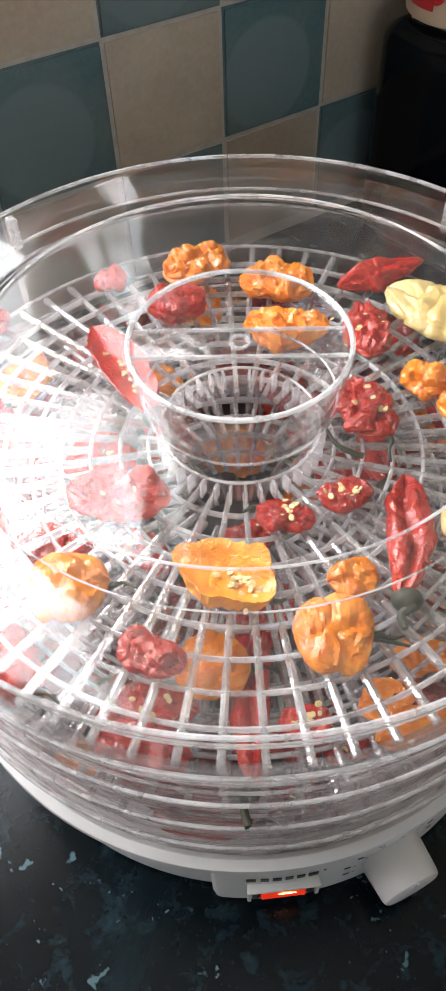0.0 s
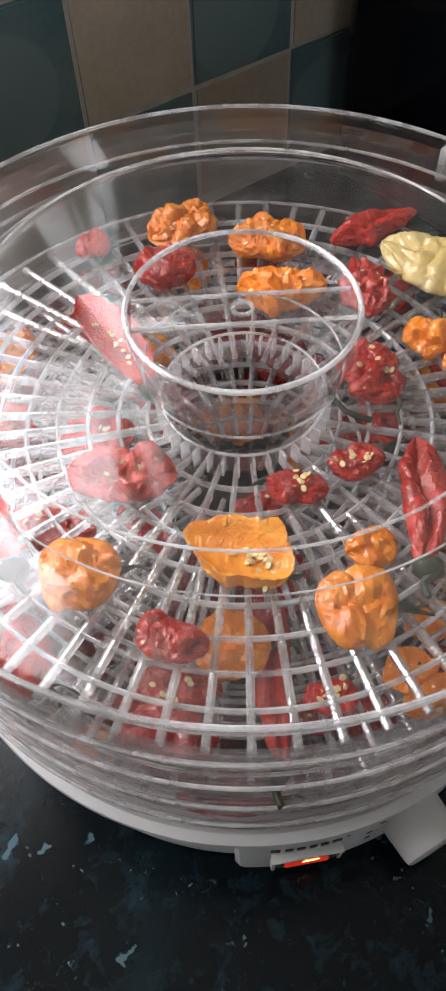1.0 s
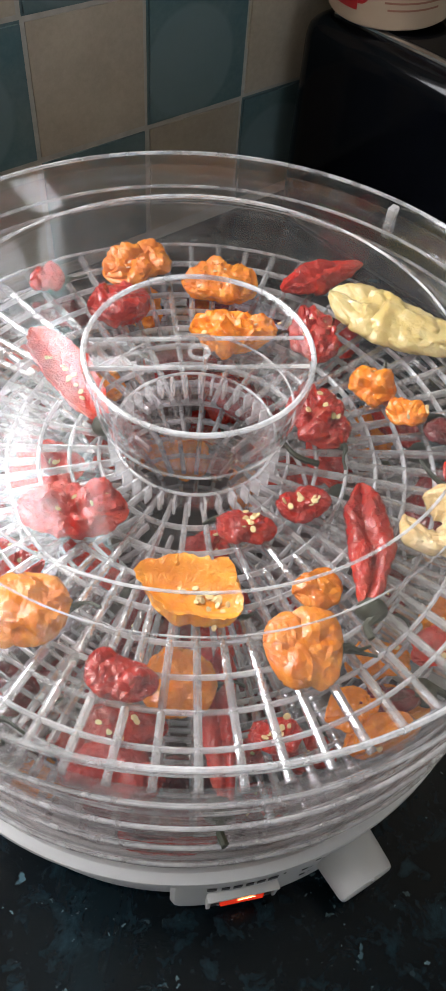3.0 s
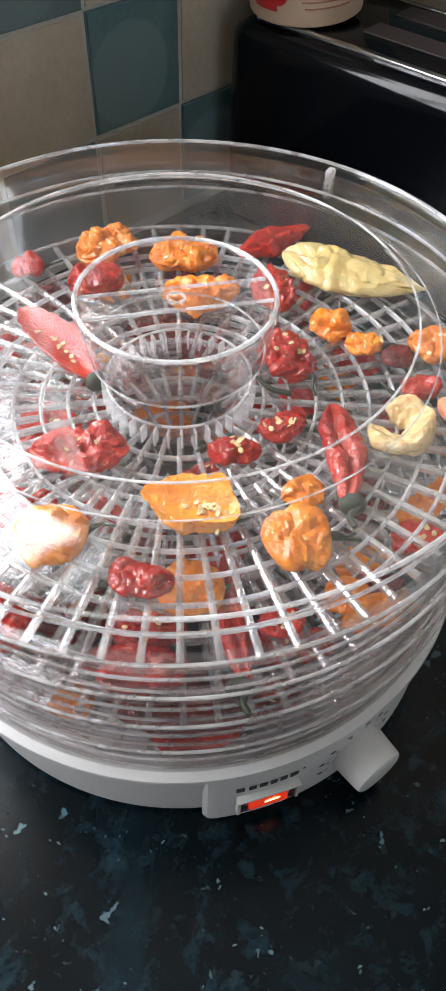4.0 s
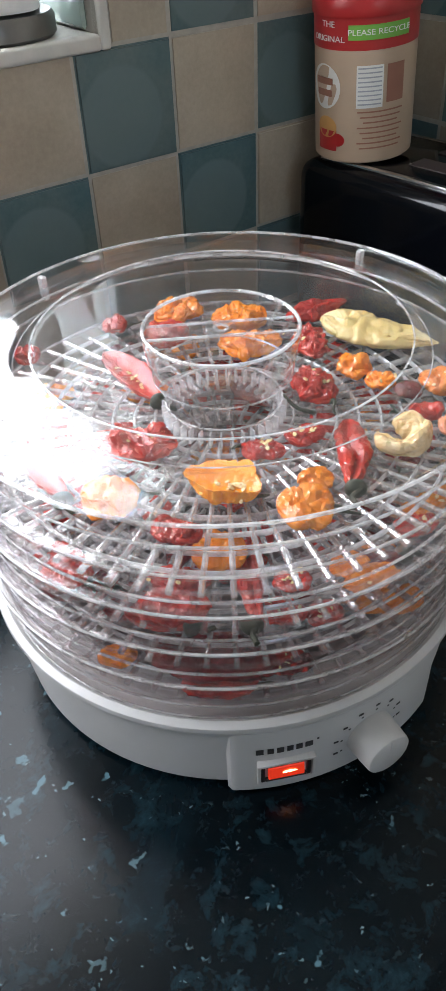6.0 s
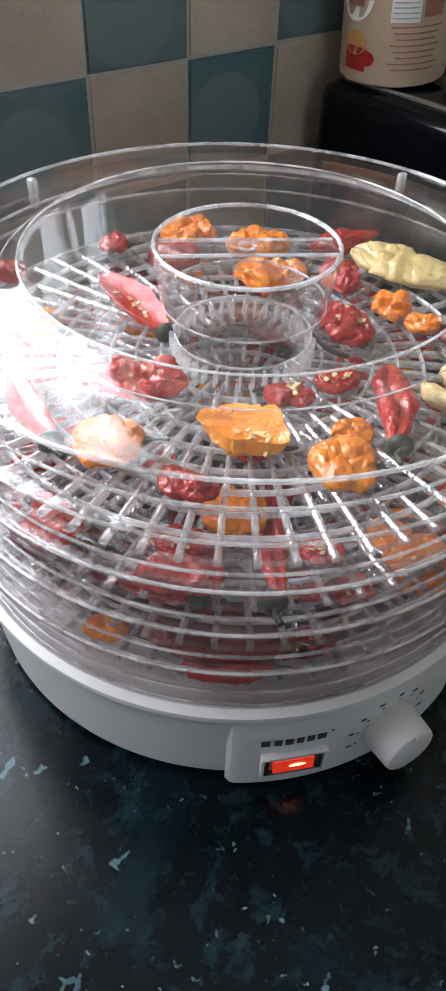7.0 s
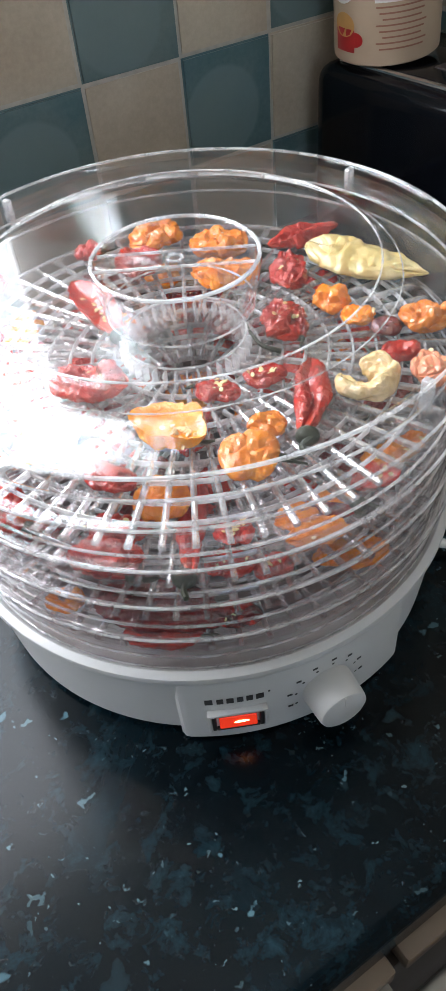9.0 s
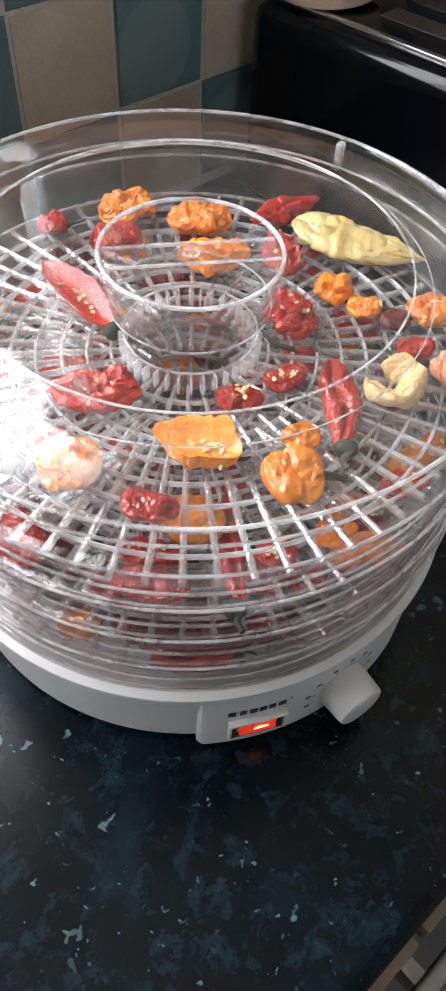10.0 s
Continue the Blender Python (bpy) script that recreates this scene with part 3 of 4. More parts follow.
part("handle_cup", lathe([(0.0435, 0.0365), (0.0448, 0.0378), (0.0463, 0.0365), (0.0460, 0.0328), (0.0425, 0.010), (0.0410, 0.0072), (0.0300, 0.0066), (0.0300, 0.0086),
                          (0.0395, 0.0092), (0.0404, 0.0105), (0.0436, 0.033)], 112), CLEAR_LID, lid)
BAR_TURN = -33.0
for nm, lo, hi in (("grip_bar", (-0.0432, -0.0085, 0.0335), (0.0432, 0.0085, 0.0355)), ("grip_side", (-0.0425, -0.0085, 0.018), (0.0425, -0.0068, 0.0333)), ("grip_side", (-0.0425, 0.0068, 0.018), (0.0425, 0.0085, 0.0333))):
    bar = part(nm, boxed(lo, hi, 0.0007, 2), CLEAR_LID, lid)
    bar.rotation_euler = (0, 0, radians(BAR_TURN))
for y in (-0.0082, 0.0082):
    bar = part("grip_edge", tube([(-0.043, y, 0.0352), (0, y, 0.0352), (0.043, y, 0.0352)], 0.0009, 8), EDGE, lid)
    bar.rotation_euler = (0, 0, radians(BAR_TURN))
part("grip_boss", lathe([(0.0030, 0.0354), (0.0046, 0.0354), (0.0044, 0.0364), (0.0033, 0.0364)], 32), EDGE, lid)


bead_at(lid, 0.1600, 0.0285, 0.0010)
bead_at(lid, 0.1562, 0.0118, 0.0009)
bead_at(lid, 0.1085, 0.0360, 0.0006)
bead_at(lid, 0.0450, 0.0372, 0.0010)
bead_at(lid, 0.1195, 0.0279, 0.0004)
bead_at(lid, 0.0452, 0.0372, 0.0011)
bead_at(lid, 0.0415, 0.0080, 0.0006)
part("boss", lathe([(0.0045, 0.0355), (0.0088, 0.0355), (0.0085, 0.0366), (0.005, 0.0366)], 36), CLEAR_LID, lid)
for a in (14, 104, 194, 284):
    tk = part("rib", boxed((0.1535, -0.0022, 0.010), (0.1592, 0.0022, 0.0272), 0.0008, 1), EDGE, lid)
    tk.rotation_euler = (0, 0, radians(a))

# air slot moulded into the slope of the lid, with a round stud at each end
loop = [(0.1138, a, 0.0330) for a in np.linspace(-134, -115.5, 16)] + [(0.1160, -114.9, 0.0315), (0.1215, -114.9, 0.0285)]
loop += [(0.1236, a, 0.0281) for a in np.linspace(-115.5, -134, 16)] + [(0.1215, -134.6, 0.0285), (0.1160, -134.6, 0.0315), (0.1138, -134, 0.0330)]
part("vent_slot", tube([(r * math.cos(radians(a)), r * math.sin(radians(a)), z) for r, a, z in loop], 0.0004, 8), CLEAR_LID, lid, "moulded air slot")
for a in (-134.2, -115.3):
    stud = part("stud", lathe([(0.0032, 0.0268), (0.0042, 0.0268), (0.0041, 0.0278), (0.0034, 0.0278)], 28), CLEAR_LID, lid)
    stud.location = (0.1274 * math.cos(radians(a)), 0.1274 * math.sin(radians(a)), 0.0004)

# ---- peppers ----
PEPPERS = [
    ('crumple', 'orange', 0.046, 0.112, 0.032, 1, 0.024, 3),
    ('crumple', 'orange', 0.074, 0.074, 0.033, -47, 0.025, 3),
    ('crumple', 'orange', 0.058, 0.041, 0.036, -35, 0.023, 3),
    ('crumple', 'red', 0.020, 0.087, 0.026, -21, 0.023, 3),
    ('crumple', 'red', 0.002, 0.129, 0.012, -28, 0.015, 3),
    ('open', 'red', -0.025, 0.063, 0.065, -94, 0.020, 3),
    ('strip', 'red', 0.128, 0.052, 0.044, -8, 0.018, 3),
    ('crumple', 'red', 0.091, 0.016, 0.046, -124, 0.019, 3),
    ('crumple', 'red', 0.055, -0.027, 0.032, -102, 0.021, 3),
    ('pale', 'pale', 0.133, -0.004, 0.072, -69, 0.030, 3),
    ('crumple', 'orange', 0.091, -0.026, 0.019, -74, 0.018, 3),
    ('crumple', 'orange', 0.092, -0.048, 0.017, -43, 0.014, 3),
    ('round', 'dark', 0.099, -0.064, 0.014, -33, 0.013, 3),
    ('crumple', 'orange', 0.117, -0.076, 0.025, -54, 0.020, 3),
    ('crumple', 'red', 0.089, -0.088, 0.019, -20, 0.009, 3),
    ('open', 'cream', 0.053, -0.100, 0.029, -80, 0.025, 3),
    ('crumple', 'peach', 0.086, -0.115, 0.018, -10, 0.022, 3),
    ('long', 'red', 0.024, -0.091, 0.052, -132, 0.018, 3),
    ('crumple', 'red', -0.010, -0.053, 0.021, -50, 0.013, 3),
    ('crumple', 'red', 0.017, -0.059, 0.020, -32, 0.012, 3),
    ('open', 'yellow', -0.050, -0.066, 0.037, -58, 0.025, 3),
    ('round', 'orange', -0.029, -0.110, 0.025, -36, 0.025, 3),
    ('crumple', 'orange', -0.006, -0.093, 0.017, -23, 0.008, 3),
    ('round', 'orange', -0.102, -0.037, 0.026, -33, 0.026, 3),
    ('crumple', 'red', -0.065, -0.007, 0.036, -41, 0.022, 3),
    ('crumple', 'red', -0.089, -0.079, 0.023, -61, 0.014, 3),
    ('open', 'red', -0.117, 0.010, 0.051, -98, 0.014, 3),
    ('crumple', 'red', -0.065, 0.134, 0.015, -32, 0.016, 3),
    ('crumple', 'red', -0.092, 0.076, 0.018, -83, 0.015, 3),
    ('round', 'orange', -0.067, -0.085, 0.025, -39, 0.024, 2),
    ('long', 'red', -0.063, -0.105, 0.058, -127, 0.012, 2),
    ('crumple', 'red', -0.107, -0.099, 0.031, -39, 0.018, 2),
    ('crumple', 'red', -0.136, -0.034, 0.024, 33, 0.011, 2),
    ('long', 'dark', -0.007, -0.138, 0.034, -21, 0.012, 2),
    ('crumple', 'orange', -0.016, -0.147, 0.027, -18, 0.011, 2),
    ('crumple', 'red', -0.094, -0.086, 0.028, -44, 0.016, 2),
    ('round', 'red', -0.137, -0.047, 0.017, -51, 0.019, 2),
    ('open', 'red', -0.104, -0.077, 0.034, -56, 0.015, 1),
    ('crumple', 'red', -0.052, -0.116, 0.024, -37, 0.011, 1),
    ('crumple', 'orange', 0.019, -0.119, 0.025, -32, 0.016, 1),
    ('crumple', 'orange', 0.052, -0.128, 0.035, -3, 0.014, 2),
    ('large', 'dark', -0.089, -0.103, 0.062, -46, 0.026, 0),
    ('round', 'red', -0.095, -0.118, 0.036, -37, 0.014, 0),
    ('crumple', 'orange', -0.126, -0.064, 0.019, -37, 0.011, 0),
    ('crumple', 'dark', -0.054, -0.132, 0.019, -37, 0.012, 0),
    ('crumple', 'orange', 0.018, -0.133, 0.034, -22, 0.016, 0),
    ('crumple', 'red', -0.131, -0.037, 0.029, -97, 0.016, 2),
    ('crumple', 'red', -0.051, -0.119, 0.023, -43, 0.011, 1),
    ('crumple', 'orange', -0.018, -0.133, 0.019, -25, 0.009, 2),
    ('crumple', 'red', -0.048, -0.122, 0.017, -30, 0.012, 2),
    ('crumple', 'red', -0.033, -0.133, 0.017, -23, 0.010, 1),
    ('crumple', 'orange', 0.025, -0.139, 0.025, -10, 0.014, 0),
    ('crumple', 'red', -0.056, -0.130, 0.020, -26, 0.010, 0),
    ('crumple', 'red', 0.031, -0.136, 0.024, -8, 0.010, 2),
]
WORDS = {"red": "wrinkled dried red chilli", "dark": "shrivelled dark red dried chilli", "orange": "crinkled dried orange pepper", "yellow": "amber dried pepper half, split open",
         "pale": "long pale yellow dried pepper", "cream": "curled cream-coloured dried pepper", "peach": "pale orange dried pepper piece"}


def curled_rows(bm, off, nu, nv):
    """Rings of a thick dried wall that has curled round into an open C."""
    rows = []
    for i in range(nu + 1):
        u = i / nu
        a = radians(-152 + 304 * u)
        thick = max(0.0, math.sin(math.pi * u)) ** 0.3
        ring = []
        for j in range(nv):
            b = 2 * math.pi * j / nv
            q = Vector((math.cos(a), math.sin(a), 0.6 * math.sin(b))) * 0.011
            f = 1 + 0.4 * noise.fractal(q * 120 + off + Vector((0, 0, math.cos(b))), 1.0, 2.0, 3) + 0.15 * math.cos(3 * a)
            r = 0.0100 + 0.0056 * thick * math.cos(b) * f + 0.0025 * math.sin(b)
            ring.append(bm.verts.new((r * math.cos(a), 1.2 * r * math.sin(a), 0.0078 * thick * math.sin(b) * f)))
        rows.append(ring)
    return rows


def pepper(kind, colour, dx, dy, length, turn, width, level, seed):
    rnd = random.Random(seed)
    if kind == "crumple" and length > 0.045:
        length *= 0.72
    off = Vector((rnd.uniform(0, 50), rnd.uniform(0, 50), rnd.uniform(0, 50)))
    nu, nv = (84, 60) if level == 3 else (60, 42)
    bm = bmesh.new()
    hl, hw = 1.18 * max(length, 0.015) / 2, 1.2 * max(width, 0.013) / 2
    hh = {"crumple": 0.62, "round": 0.6, "open": 0.42, "long": 0.62, "pale": 0.62, "large": 0.5, "strip": 0.6}[kind] * hw
    hh = min(max(hh, 0.0042), 0.0078)
    crump = {"crumple": 0.46, "round": 0.3, "open": 0.24, "long": 0.26, "pale": 0.22, "large": 0.36, "strip": 0.36}[kind]
    if colour == "yellow":
        crump, hh = 0.34, 0.0080
    rows = []
    bend = rnd.uniform(-0.25, 0.25)
    blunt = 2.6 if colour == "yellow" else {"round": 2.8, "pale": 4.0, "large": 2.6, "crumple": 2.6}.get(kind, 2.0)

    def crease(q, scale, sharp):
        """One near the folds of the skin, nought between them."""
        return max(0.0, 1 - abs(noise.noise(q * scale + off)) / sharp)

    for i in range(nu + 1):
        u = i / nu
        s = -math.cos(math.pi * u)
        prof = max(0.0, 1 - abs(s) ** blunt) ** 0.5
        if kind in ("long", "open", "strip") and colour != "yellow":
            prof *= 1 - 0.38 * max(0, s) - 0.08 * max(0, -s)
        if kind == "pale":
            prof *= 1 - 0.6 * max(0, s + 0.1) ** 1.6
        if colour == "yellow":
            prof *= 1 - 0.5 * max(0, -s) ** 1.3
        ring = []
        for j in range(nv):
            a = 2 * math.pi * j / nv
            c, sn = math.cos(a), math.sin(a)
            q = Vector((s * hl, c * hw, sn * hh))
            outline = 0.55 * crump * noise.noise(Vector((s * hl, c * hw, 0)) * 70 + off) + 0.10 * math.cos(3 * a + off.x) * (0.5 if kind in ("long", "pale") else 1)
            skin = noise.fractal(q * 110 + off, 1.0, 2.0, 3) * 0.7 * crump
            skin -= 0.55 * crump * crease(q, 90, 0.3) ** 1.4
            skin += 0.22 * crump * crease(q, 150, 0.2) ** 1.6
            skin -= 0.12 * crump * crease(q, 330, 0.25)
            if kind in ("long", "strip"):
                skin -= 0.5 * math.exp(-((a - 0.5 * math.pi + 0.3 * math.sin(3 * s)) / 0.3) ** 2)
            if kind == "pale" and s < -0.35:
                skin -= 0.45 * math.exp(-((a - 0.5 * math.pi) / 0.28) ** 2) * min(1, (-0.35 - s) * 3)
            r = prof * (1 + outline + 0.5 * skin)
            z = sn * hh * prof * (1 + 0.7 * outline + 1.5 * skin * (1 if sn > 0 else 0.5))
            if kind == "open" and sn > 0:
                z = hh * prof * (-0.35 + 0.95 * abs(c) ** 1.7) + 0.35 * skin * hh
            ring.append(bm.verts.new((s * hl * (1 + 0.3 * skin), c * hw * r + bend * hl * s * s * 0.5, z)))
        rows.append(ring)
    if colour == "cream":
        bm.clear()
        rows = curled_rows(bm, off, nu, nv)
    for a_, b_ in zip(rows, rows[1:]):
        for j in range(nv):
            bm.faces.new((a_[j], a_[(j + 1) % nv], b_[(j + 1) % nv], b_[j]))
    bmesh.ops.remove_doubles(bm, verts=bm.verts, dist=1e-5)
    low = min(v.co.z for v in bm.verts)
    for v in bm.verts:
        v.co.z -= low
    name = "dried_pepper" if colour in ("orange", "yellow", "pale", "cream", "peach") else "dried_chilli"
    z = TRAY_TOP[level]
    words = WORDS[colour] + (", opened to show seeds," if kind == "open" and colour == "red" else "") + " on a drying tray"
    ob = thing(name, (PX + dx, PY + dy, z), words, "dried pepper" if name == "dried_pepper" else "chilli", "peppers drying on the trays", turn=turn)
    part("flesh", bm, SKINS[colour], ob)
    if colour == "yellow" or (colour != "cream" and kind in ("open", "crumple") and rnd.random() < 0.55):
        sd = bmesh.new()
        for _ in range(26 if colour == "yellow" else rnd.randint(6, 15)):
            x, y = (rnd.gauss(0.35, 0.25) if colour == "yellow" else rnd.gauss(0, 0.33)) * hl, rnd.gauss(0, 0.3) * hw
            zz = hh * (0.9 if kind == "open" else 1.75)
            m = Matrix.Translation((x, y, zz)) @ Euler((rnd.uniform(-0.6, 0.6), rnd.uniform(-0.6, 0.6), rnd.uniform(0, 6))).to_matrix().to_4x4() @ Matrix.Diagonal((0.0017, 0.0014, 0.0005, 1))
            bmesh.ops.create_icosphere(sd, subdivisions=1, radius=1.0, matrix=m)
        part("seeds", sd, SEED, ob, "small pale seeds")
    if colour not in ("cream", "pale", "yellow") and (kind in ("long", "open", "round") or rnd.random() < 0.35):
        sx = hl * 0.9 if kind != "long" else hl * 0.93
        big = 0.0044 if kind == "long" or (kind == "open" and colour == "red") else 0.002
        ctrl = [(sx, 0, hh * 0.8), (sx + 0.004, 0.001, hh * 0.9), (sx + 0.008, rnd.uniform(-0.003, 0.003), hh * 0.8), (sx + 0.013, rnd.uniform(-0.006, 0.006), hh * rnd.uniform(0.4, 1.2))]
        pts = curve_points(ctrl, 4)
        tp = [1.6 - 1.2 * min(1, i / (len(pts) * 0.5)) + 0.1 for i in range(len(pts))]
        stem = tube(pts, big * 0.7, 8, None, tp)
        if big > 0.004:
            bmesh.ops.create_icosphere(stem, subdivisions=3, radius=1.0, matrix=Matrix.Translation((sx + 0.001, 0, hh * 0.8)) @ Matrix.Diagonal((0.0048, 0.0062, 0.0055, 1)))
            for v in stem.verts:
                v.co *= 1 + 0.02 * noise.noise(v.co * 500 + off)
        part("stem", stem, STEM, ob, "dry dark green stem")
    return ob


# long thin stalks that some of them keep: number, then points round the axis of the trays
STALKS = {8: ((0.0375, -0.046, 0.004), (0.031, -0.037, 0.006), (0.0315, -0.025, 0.008), (0.0348, -0.0131, 0.010)), 14: ((0.0745, -0.0875, 0.005), (0.0727, -0.081, 0.007), (0.0739, -0.0724, 0.008)),
          10: ((0.0905, -0.031, 0.009), (0.095, -0.027, 0.014), (0.0985, -0.0235, 0.017)), 18: ((-0.0162, -0.0447, 0.005), (-0.0205, -0.0435, 0.006), (-0.0251, -0.0432, 0.006)),
          21: ((-0.0195, -0.117, 0.007), (-0.0135, -0.1215, 0.005), (-0.0071, -0.128, 0.004)), 20: ((-0.0415, -0.083, 0.006), (-0.038, -0.0865, 0.006), (-0.034, -0.087, 0.005))}
for n, row in enumerate(PEPPERS):
    made = pepper(*row, n + 11)
    if n in STALKS:
        back = pose(PX + row[2], PY + row[3], TRAY_TOP[row[7]], 0, 0, row[5]).inverted()
        line = curve_points([back @ Vector((PX + x, PY + y, TRAY_TOP[row[7]] + z)) for x, y, z in STALKS[n]], 6)
        part("stalk", tube(line, 0.0008, 7, None, [1.9 - 1.2 * i / len(line) for i in range(len(line))]), STEM, made, "thin dark dried stalk")

# the fuller lower trays: more chillies in the free places of each
spread = random.Random(77)
taken = [(row[2], row[3], row[7]) for row in PEPPERS]
for level in (0, 1, 2):
    laid = 0
    while laid < 15:
        a, r = spread.uniform(0, 2 * math.pi), spread.uniform(0.05, 0.135)
        x, y = r * math.cos(a), r * math.sin(a)
        if all(lv != level or math.hypot(x - px, y - py) > 0.034 for px, py, lv in taken):
            taken.append((x, y, level))
            pepper(spread.choice(("crumple", "crumple", "round", "long")), spread.choice(("red", "red", "red", "dark", "dark", "orange")), x, y,
                   spread.uniform(0.027, 0.042), spread.uniform(0, 360), spread.uniform(0.016, 0.024), level, 200 + 20 * level + laid)
            laid += 1

# ---- toaster, tub and kitchen roll ----
toaster = thing("toaster", (0.224, -0.19, TOP - 0.012), "glossy black toaster with chrome edging, beside the tiled wall", "toaster", turn=5)
tb = bmesh.new()
box(tb, (-0.082, -0.175, 0.022), (0.076, 0.168, 0.196))
bmesh.ops.bevel(tb, geom=[e for e in tb.edges if all(v.co.z > 0.1 for v in e.verts) or abs(e.verts[0].co.z - e.verts[1].co.z) > 0.1], offset=0.022, segments=6, affect="EDGES", profile=0.6)
part("body", tb, GLOSS_BLACK, toaster)
part("plinth", boxed((-0.076, -0.168, 0.012), (0.07, 0.162, 0.03), 0.003), BLACK, toaster)
part("top_plate", boxed((-0.058, -0.15, 0.1955), (0.052, 0.145, 0.1985), 0.0012), GLOSS_BLACK, toaster)
for x in (-0.032, 0.018):
    part("slot", boxed((x, -0.135, 0.198), (x + 0.026, 0.06, 0.1995), 0.0005, 1), VENT, toaster, "dark bread slot")
part("edge_strip", boxed((0.0525, -0.152, 0.1945), (0.058, 0.147, 0.1992), 0.0018), CHROME, toaster, "chrome edge strip")
part("edge_strip", boxed((-0.066, -0.152, 0.1945), (-0.0585, 0.147, 0.1992), 0.0018), CHROME, toaster, "chrome edge strip")
part("lever", boxed((-0.02, -0.19, 0.1), (0.014, -0.174, 0.113), 0.004), BLACK, toaster)

TUBX, TUBY, TUBZ = 0.188, -0.068, 1.1025
tub = thing("creamer_tub", (TUBX, TUBY, TUBZ), "cream and red plastic coffee creamer tub standing on the toaster", "tub")
part("sleeve", lathe([(0.0, 0.0), (0.050, 0.0), (0.0522, 0.002), (0.0525, 0.006), (0.0525, 0.138), (0.0525, 0.176), (0.0, 0.176)], 72, False), TUB_CREAM, tub)
part("band", lathe([(0.0522, 0.138), (0.0529, 0.138), (0.0529, 0.175), (0.0522, 0.175)], 72), TUB_RED, tub, "red printed band")
part("cap", lathe([(0.0, 0.174), (0.0545, 0.174), (0.055, 0.176), (0.055, 0.190), (0.0535, 0.194), (0.05, 0.195), (0.0, 0.1925)], 72, False), TUB_RED, tub, "red screw cap")
F = -136.0
part("recycling_flash", wrap(patch(0.064, 0.0165, 0.0004, 14), 0.0531, F + 16, 0.158), TUB_GREEN, tub, "green printed flash")
part("lettering", wrap(letters("PLEASE RECYCLE", 0.0088), 0.0537, F + 16, 0.158), TUB_WHITE, tub)
part("lettering", wrap(letters("THE", 0.0095), 0.0533, F - 44, 0.166), TUB_WHITE, tub)
part("lettering", wrap(letters("ORIGINAL", 0.0095), 0.0533, F - 46, 0.150), TUB_WHITE, tub)
part("badge", wrap(disc_patch(0.021, 0.027, 0.0004), 0.0527, F - 50, 0.094), TUB_WHITE, tub, "pale oval badge")
for dz, w in ((0.101, 0.024), (0.087, 0.022)):
    part("badge_mark", wrap(patch(w, 0.008, 0.0003, 6), 0.0533, F - 50, dz), TUB_BROWN, tub)
part("mug_picture", wrap(patch(0.026, 0.026, 0.0004, 8), 0.0528, F - 46, 0.028), TUB_RED, tub, "printed red mug")
part("mug_picture", wrap(disc_patch(0.0085, 0.0085, 0.0003, cx=0.014), 0.0528, F - 46, 0.03), TUB_RED, tub)
part("mug_picture", wrap(disc_patch(0.0135, 0.0135, 0.0005), 0.0529, F - 46, 0.045), TUB_COFFEE, tub, "printed coffee in the mug")
part("facts_panel", wrap(patch(0.027, 0.05, 0.0004, 8), 0.0528, F + 6, 0.096), TUB_WHITE, tub, "white facts panel")
for k in range(9):
    part("facts_line", wrap(patch(0.024, 0.0016, 0.0003, 6), 0.0533, F + 6, 0.118 - 0.0053 * k), TUB_GREY, tub)
part("facts_panel", wrap(patch(0.02, 0.045, 0.0004, 6), 0.0528, F + 36, 0.098), TUB_BROWN, tub, "brown printed panel")
for k in range(8):
    part("facts_line", wrap(patch(0.05 - 0.006 * (k % 3), 0.0018, 0.0003, 8), 0.0528, F + 20, 0.066 - 0.0065 * k), TUB_BROWN, tub)
tub.scale = (0.935, 0.935, 0.735)
# it stands a little askew on the rounded top
tub.rotation_euler = (0, radians(-4), 0)

roll = thing("kitchen_roll", (-0.144, 0.058, WZ0 + 0.0005), "white kitchen paper roll on a dull steel stand", "kitchen roll")
part("stand", lathe([(0.0, 0.0), (0.0535, 0.0), (0.0565, 0.003), (0.0565, 0.015), (0.054, 0.019), (0.0, 0.02)], 64, False), STEEL, roll, "dull steel stand")
rl = bmesh.new()
pr = []
for k in range(96):
    a = 2 * math.pi * k / 96
    pr.append((0.0455 + 0.0005 * math.sin(5 * a) + (0.0025 * max(0, math.cos(a + 1.2)) ** 12), a))
lo_r = [rl.verts.new((r * math.cos(a), r * math.sin(a), 0.021)) for r, a in pr]
hi_r = [rl.verts.new((r * math.cos(a), r * math.sin(a), 0.240)) for r, a in pr]
for k in range(96):
    rl.faces.new((lo_r[k], lo_r[(k + 1) % 96], hi_r[(k + 1) % 96], hi_r[k]))
rl.faces.new(lo_r[::-1])
rl.faces.new(hi_r)
part("paper", rl, PAPER, roll)
part("loose_sheet", lathe([(0.0475, 0.023), (0.0482, 0.023), (0.0482, 0.239), (0.0475, 0.239)], 18, True, None, -125, -62), PAPER, roll, "loose end sheet")
part("pole", tube([(0, 0, 0.02), (0, 0, 0.15), (0, 0, 0.26)], 0.005, 12), STEEL, roll)

# ---- tiles, one by one ----
TILE = {}


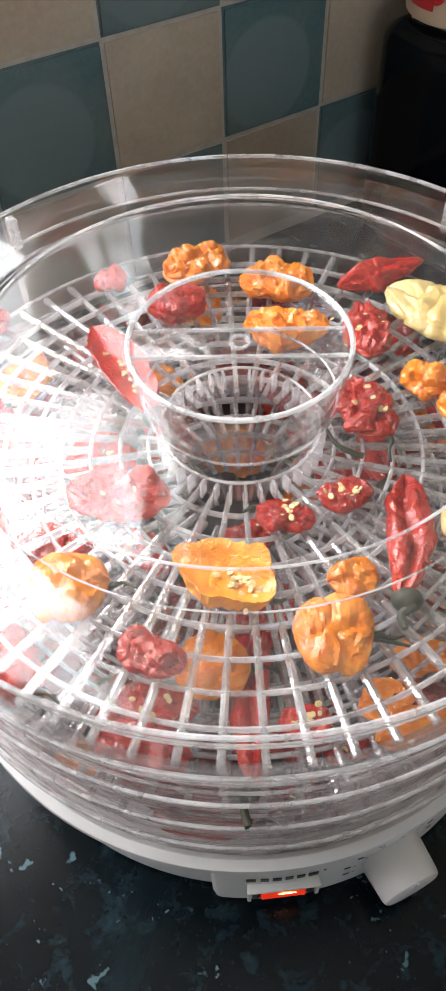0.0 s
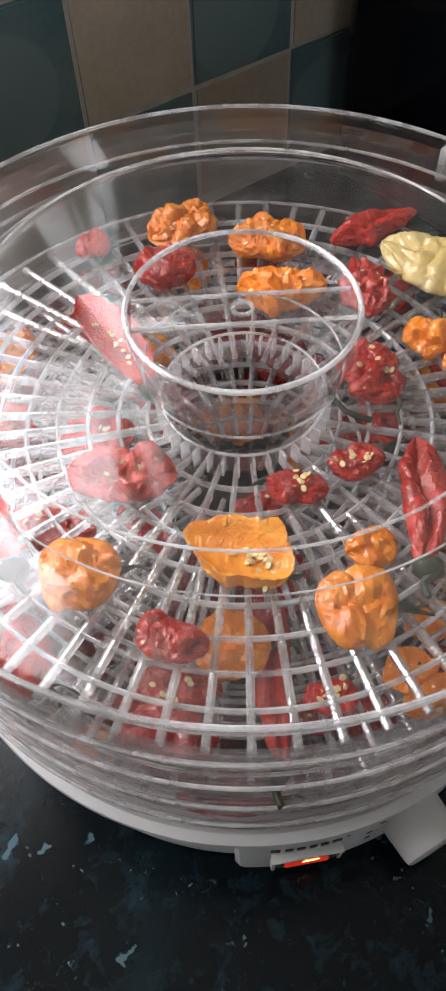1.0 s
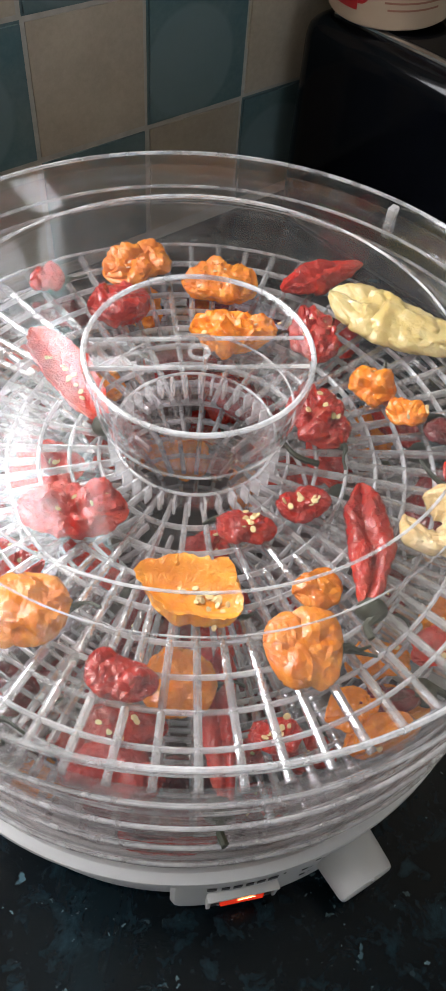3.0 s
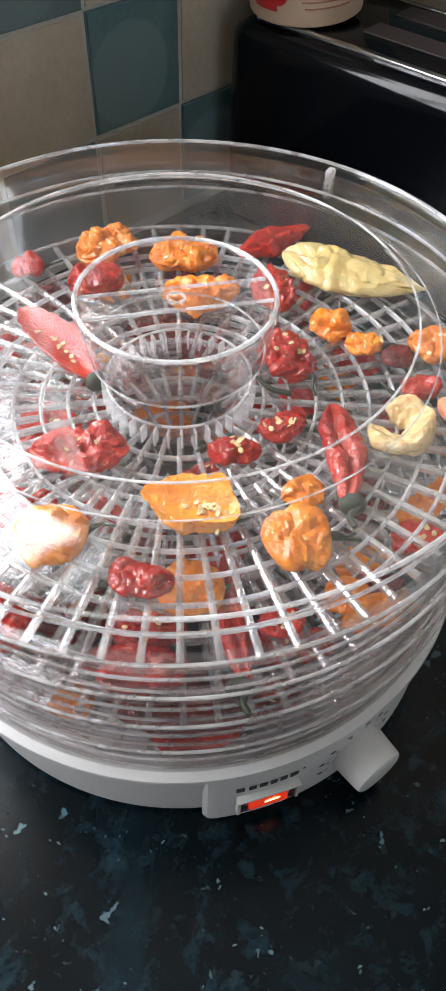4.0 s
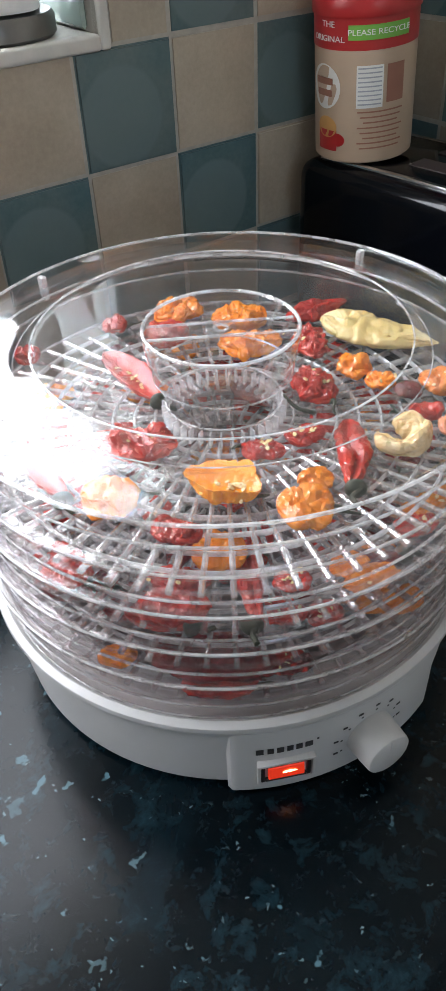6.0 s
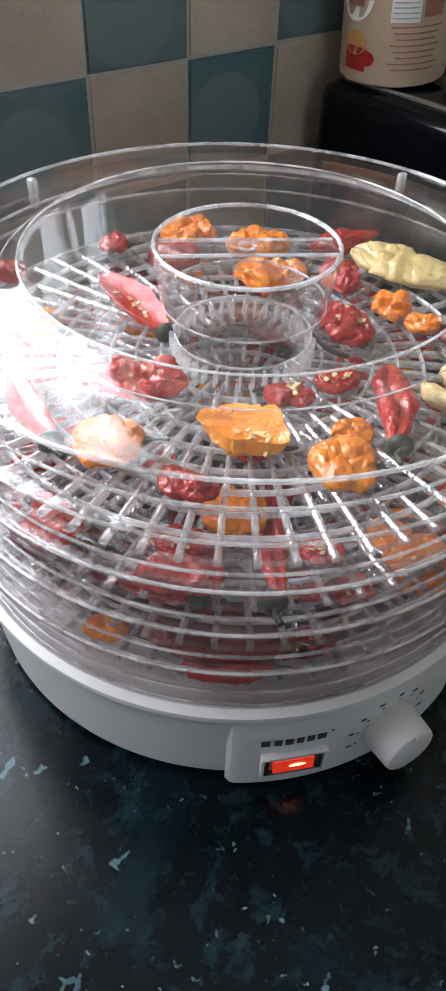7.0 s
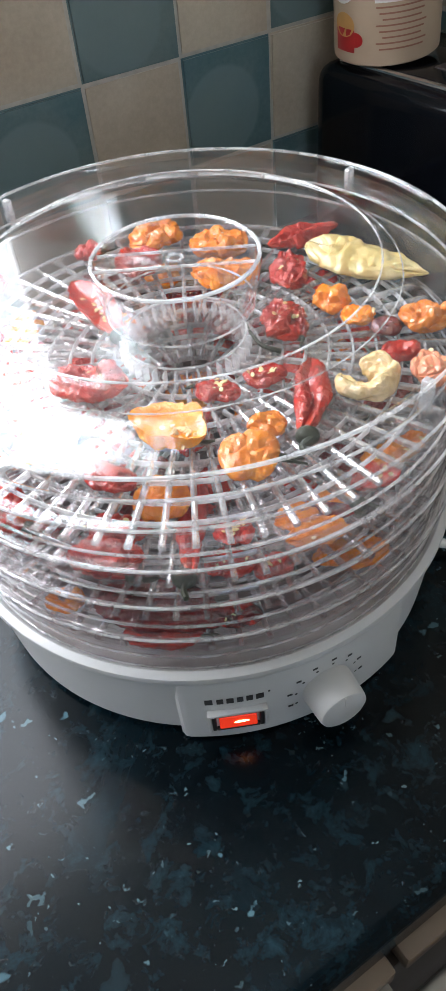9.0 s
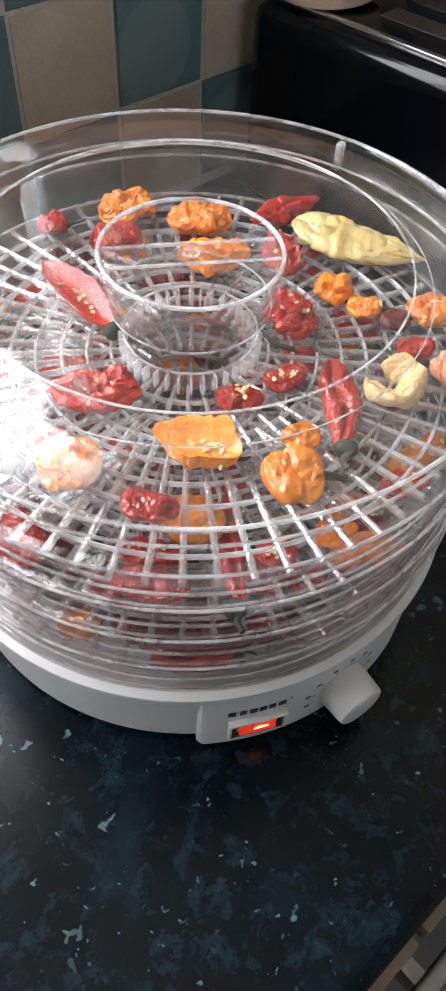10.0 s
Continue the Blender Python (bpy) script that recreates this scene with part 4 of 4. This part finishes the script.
def tile_mesh(w, h, key, mat):
    """A glazed tile lying against the plane y = 0, its face to -y."""
    if (w, h, key) not in TILE:
        bm = boxed((0.0009, -0.0004, 0.0009), (w - 0.0009, 0.005, h - 0.0009))
        bmesh.ops.bevel(bm, geom=[e for e in bm.edges if all(v.co.y < 0 for v in e.verts)], offset=0.0018, segments=2, affect="EDGES")
        me = bpy.data.meshes.new("tile")
        bmesh.ops.recalc_face_normals(bm, faces=bm.faces)
        bm.to_mesh(me)
        bm.free()
        me.materials.append(mat)
        me.polygons.foreach_set("use_smooth", [False] * len(me.polygons))
        TILE[w, h, key] = me
    return TILE[w, h, key]


jit = random.Random(5)
for i in range(-9, 4):
    for j in range(-3, 6):
        x0, z0, x1, z1 = 0.1 * i, ROW + 0.1 * j, 0.1 * i + 0.1, ROW + 0.1 * j + 0.1
        z0, x1 = max(z0, TOP), min(x1, EAST)
        if z0 >= WZ0 - 0.03:
            x0 = max(x0, WX1 + 0.010)
        if x1 - x0 < 0.012 or z1 - z0 < 0.012:
            continue
        key = "teal" if (i + j) % 2 else "beige"
        ob = new("tile", tile_mesh(round(x1 - x0, 3), round(z1 - z0, 3), key, TEAL if key == "teal" else BEIGE))
        ob.parent = wall_north
        ob.location = (x0, jit.uniform(-0.0005, 0.0004), z0)
        ob.rotation_euler = (jit.gauss(0, 0.004), 0, jit.gauss(0, 0.004))
for i in range(0, 7):
    for j in range(-3, 6):
        y1, z0 = -0.06 - 0.1 * (i - 1), 1.2 + 0.1 * (j - 1)
        y1, y0, z1, z0 = min(y1, 0.0), y1 - 0.1, z0 + 0.1, max(z0, TOP)
        if z1 - z0 < 0.012 or y1 - y0 < 0.012:
            continue
        key = "teal" if (i + j) % 2 else "beige"
        ob = new("tile", tile_mesh(round(y1 - y0, 3), round(z1 - z0, 3), key, TEAL if key == "teal" else BEIGE))
        ob.parent = wall_east
        ob.matrix_basis = Matrix.Translation((EAST + jit.uniform(-0.0005, 0.0004), y1, z0)) @ Matrix.Rotation(radians(-90), 4, "Z")
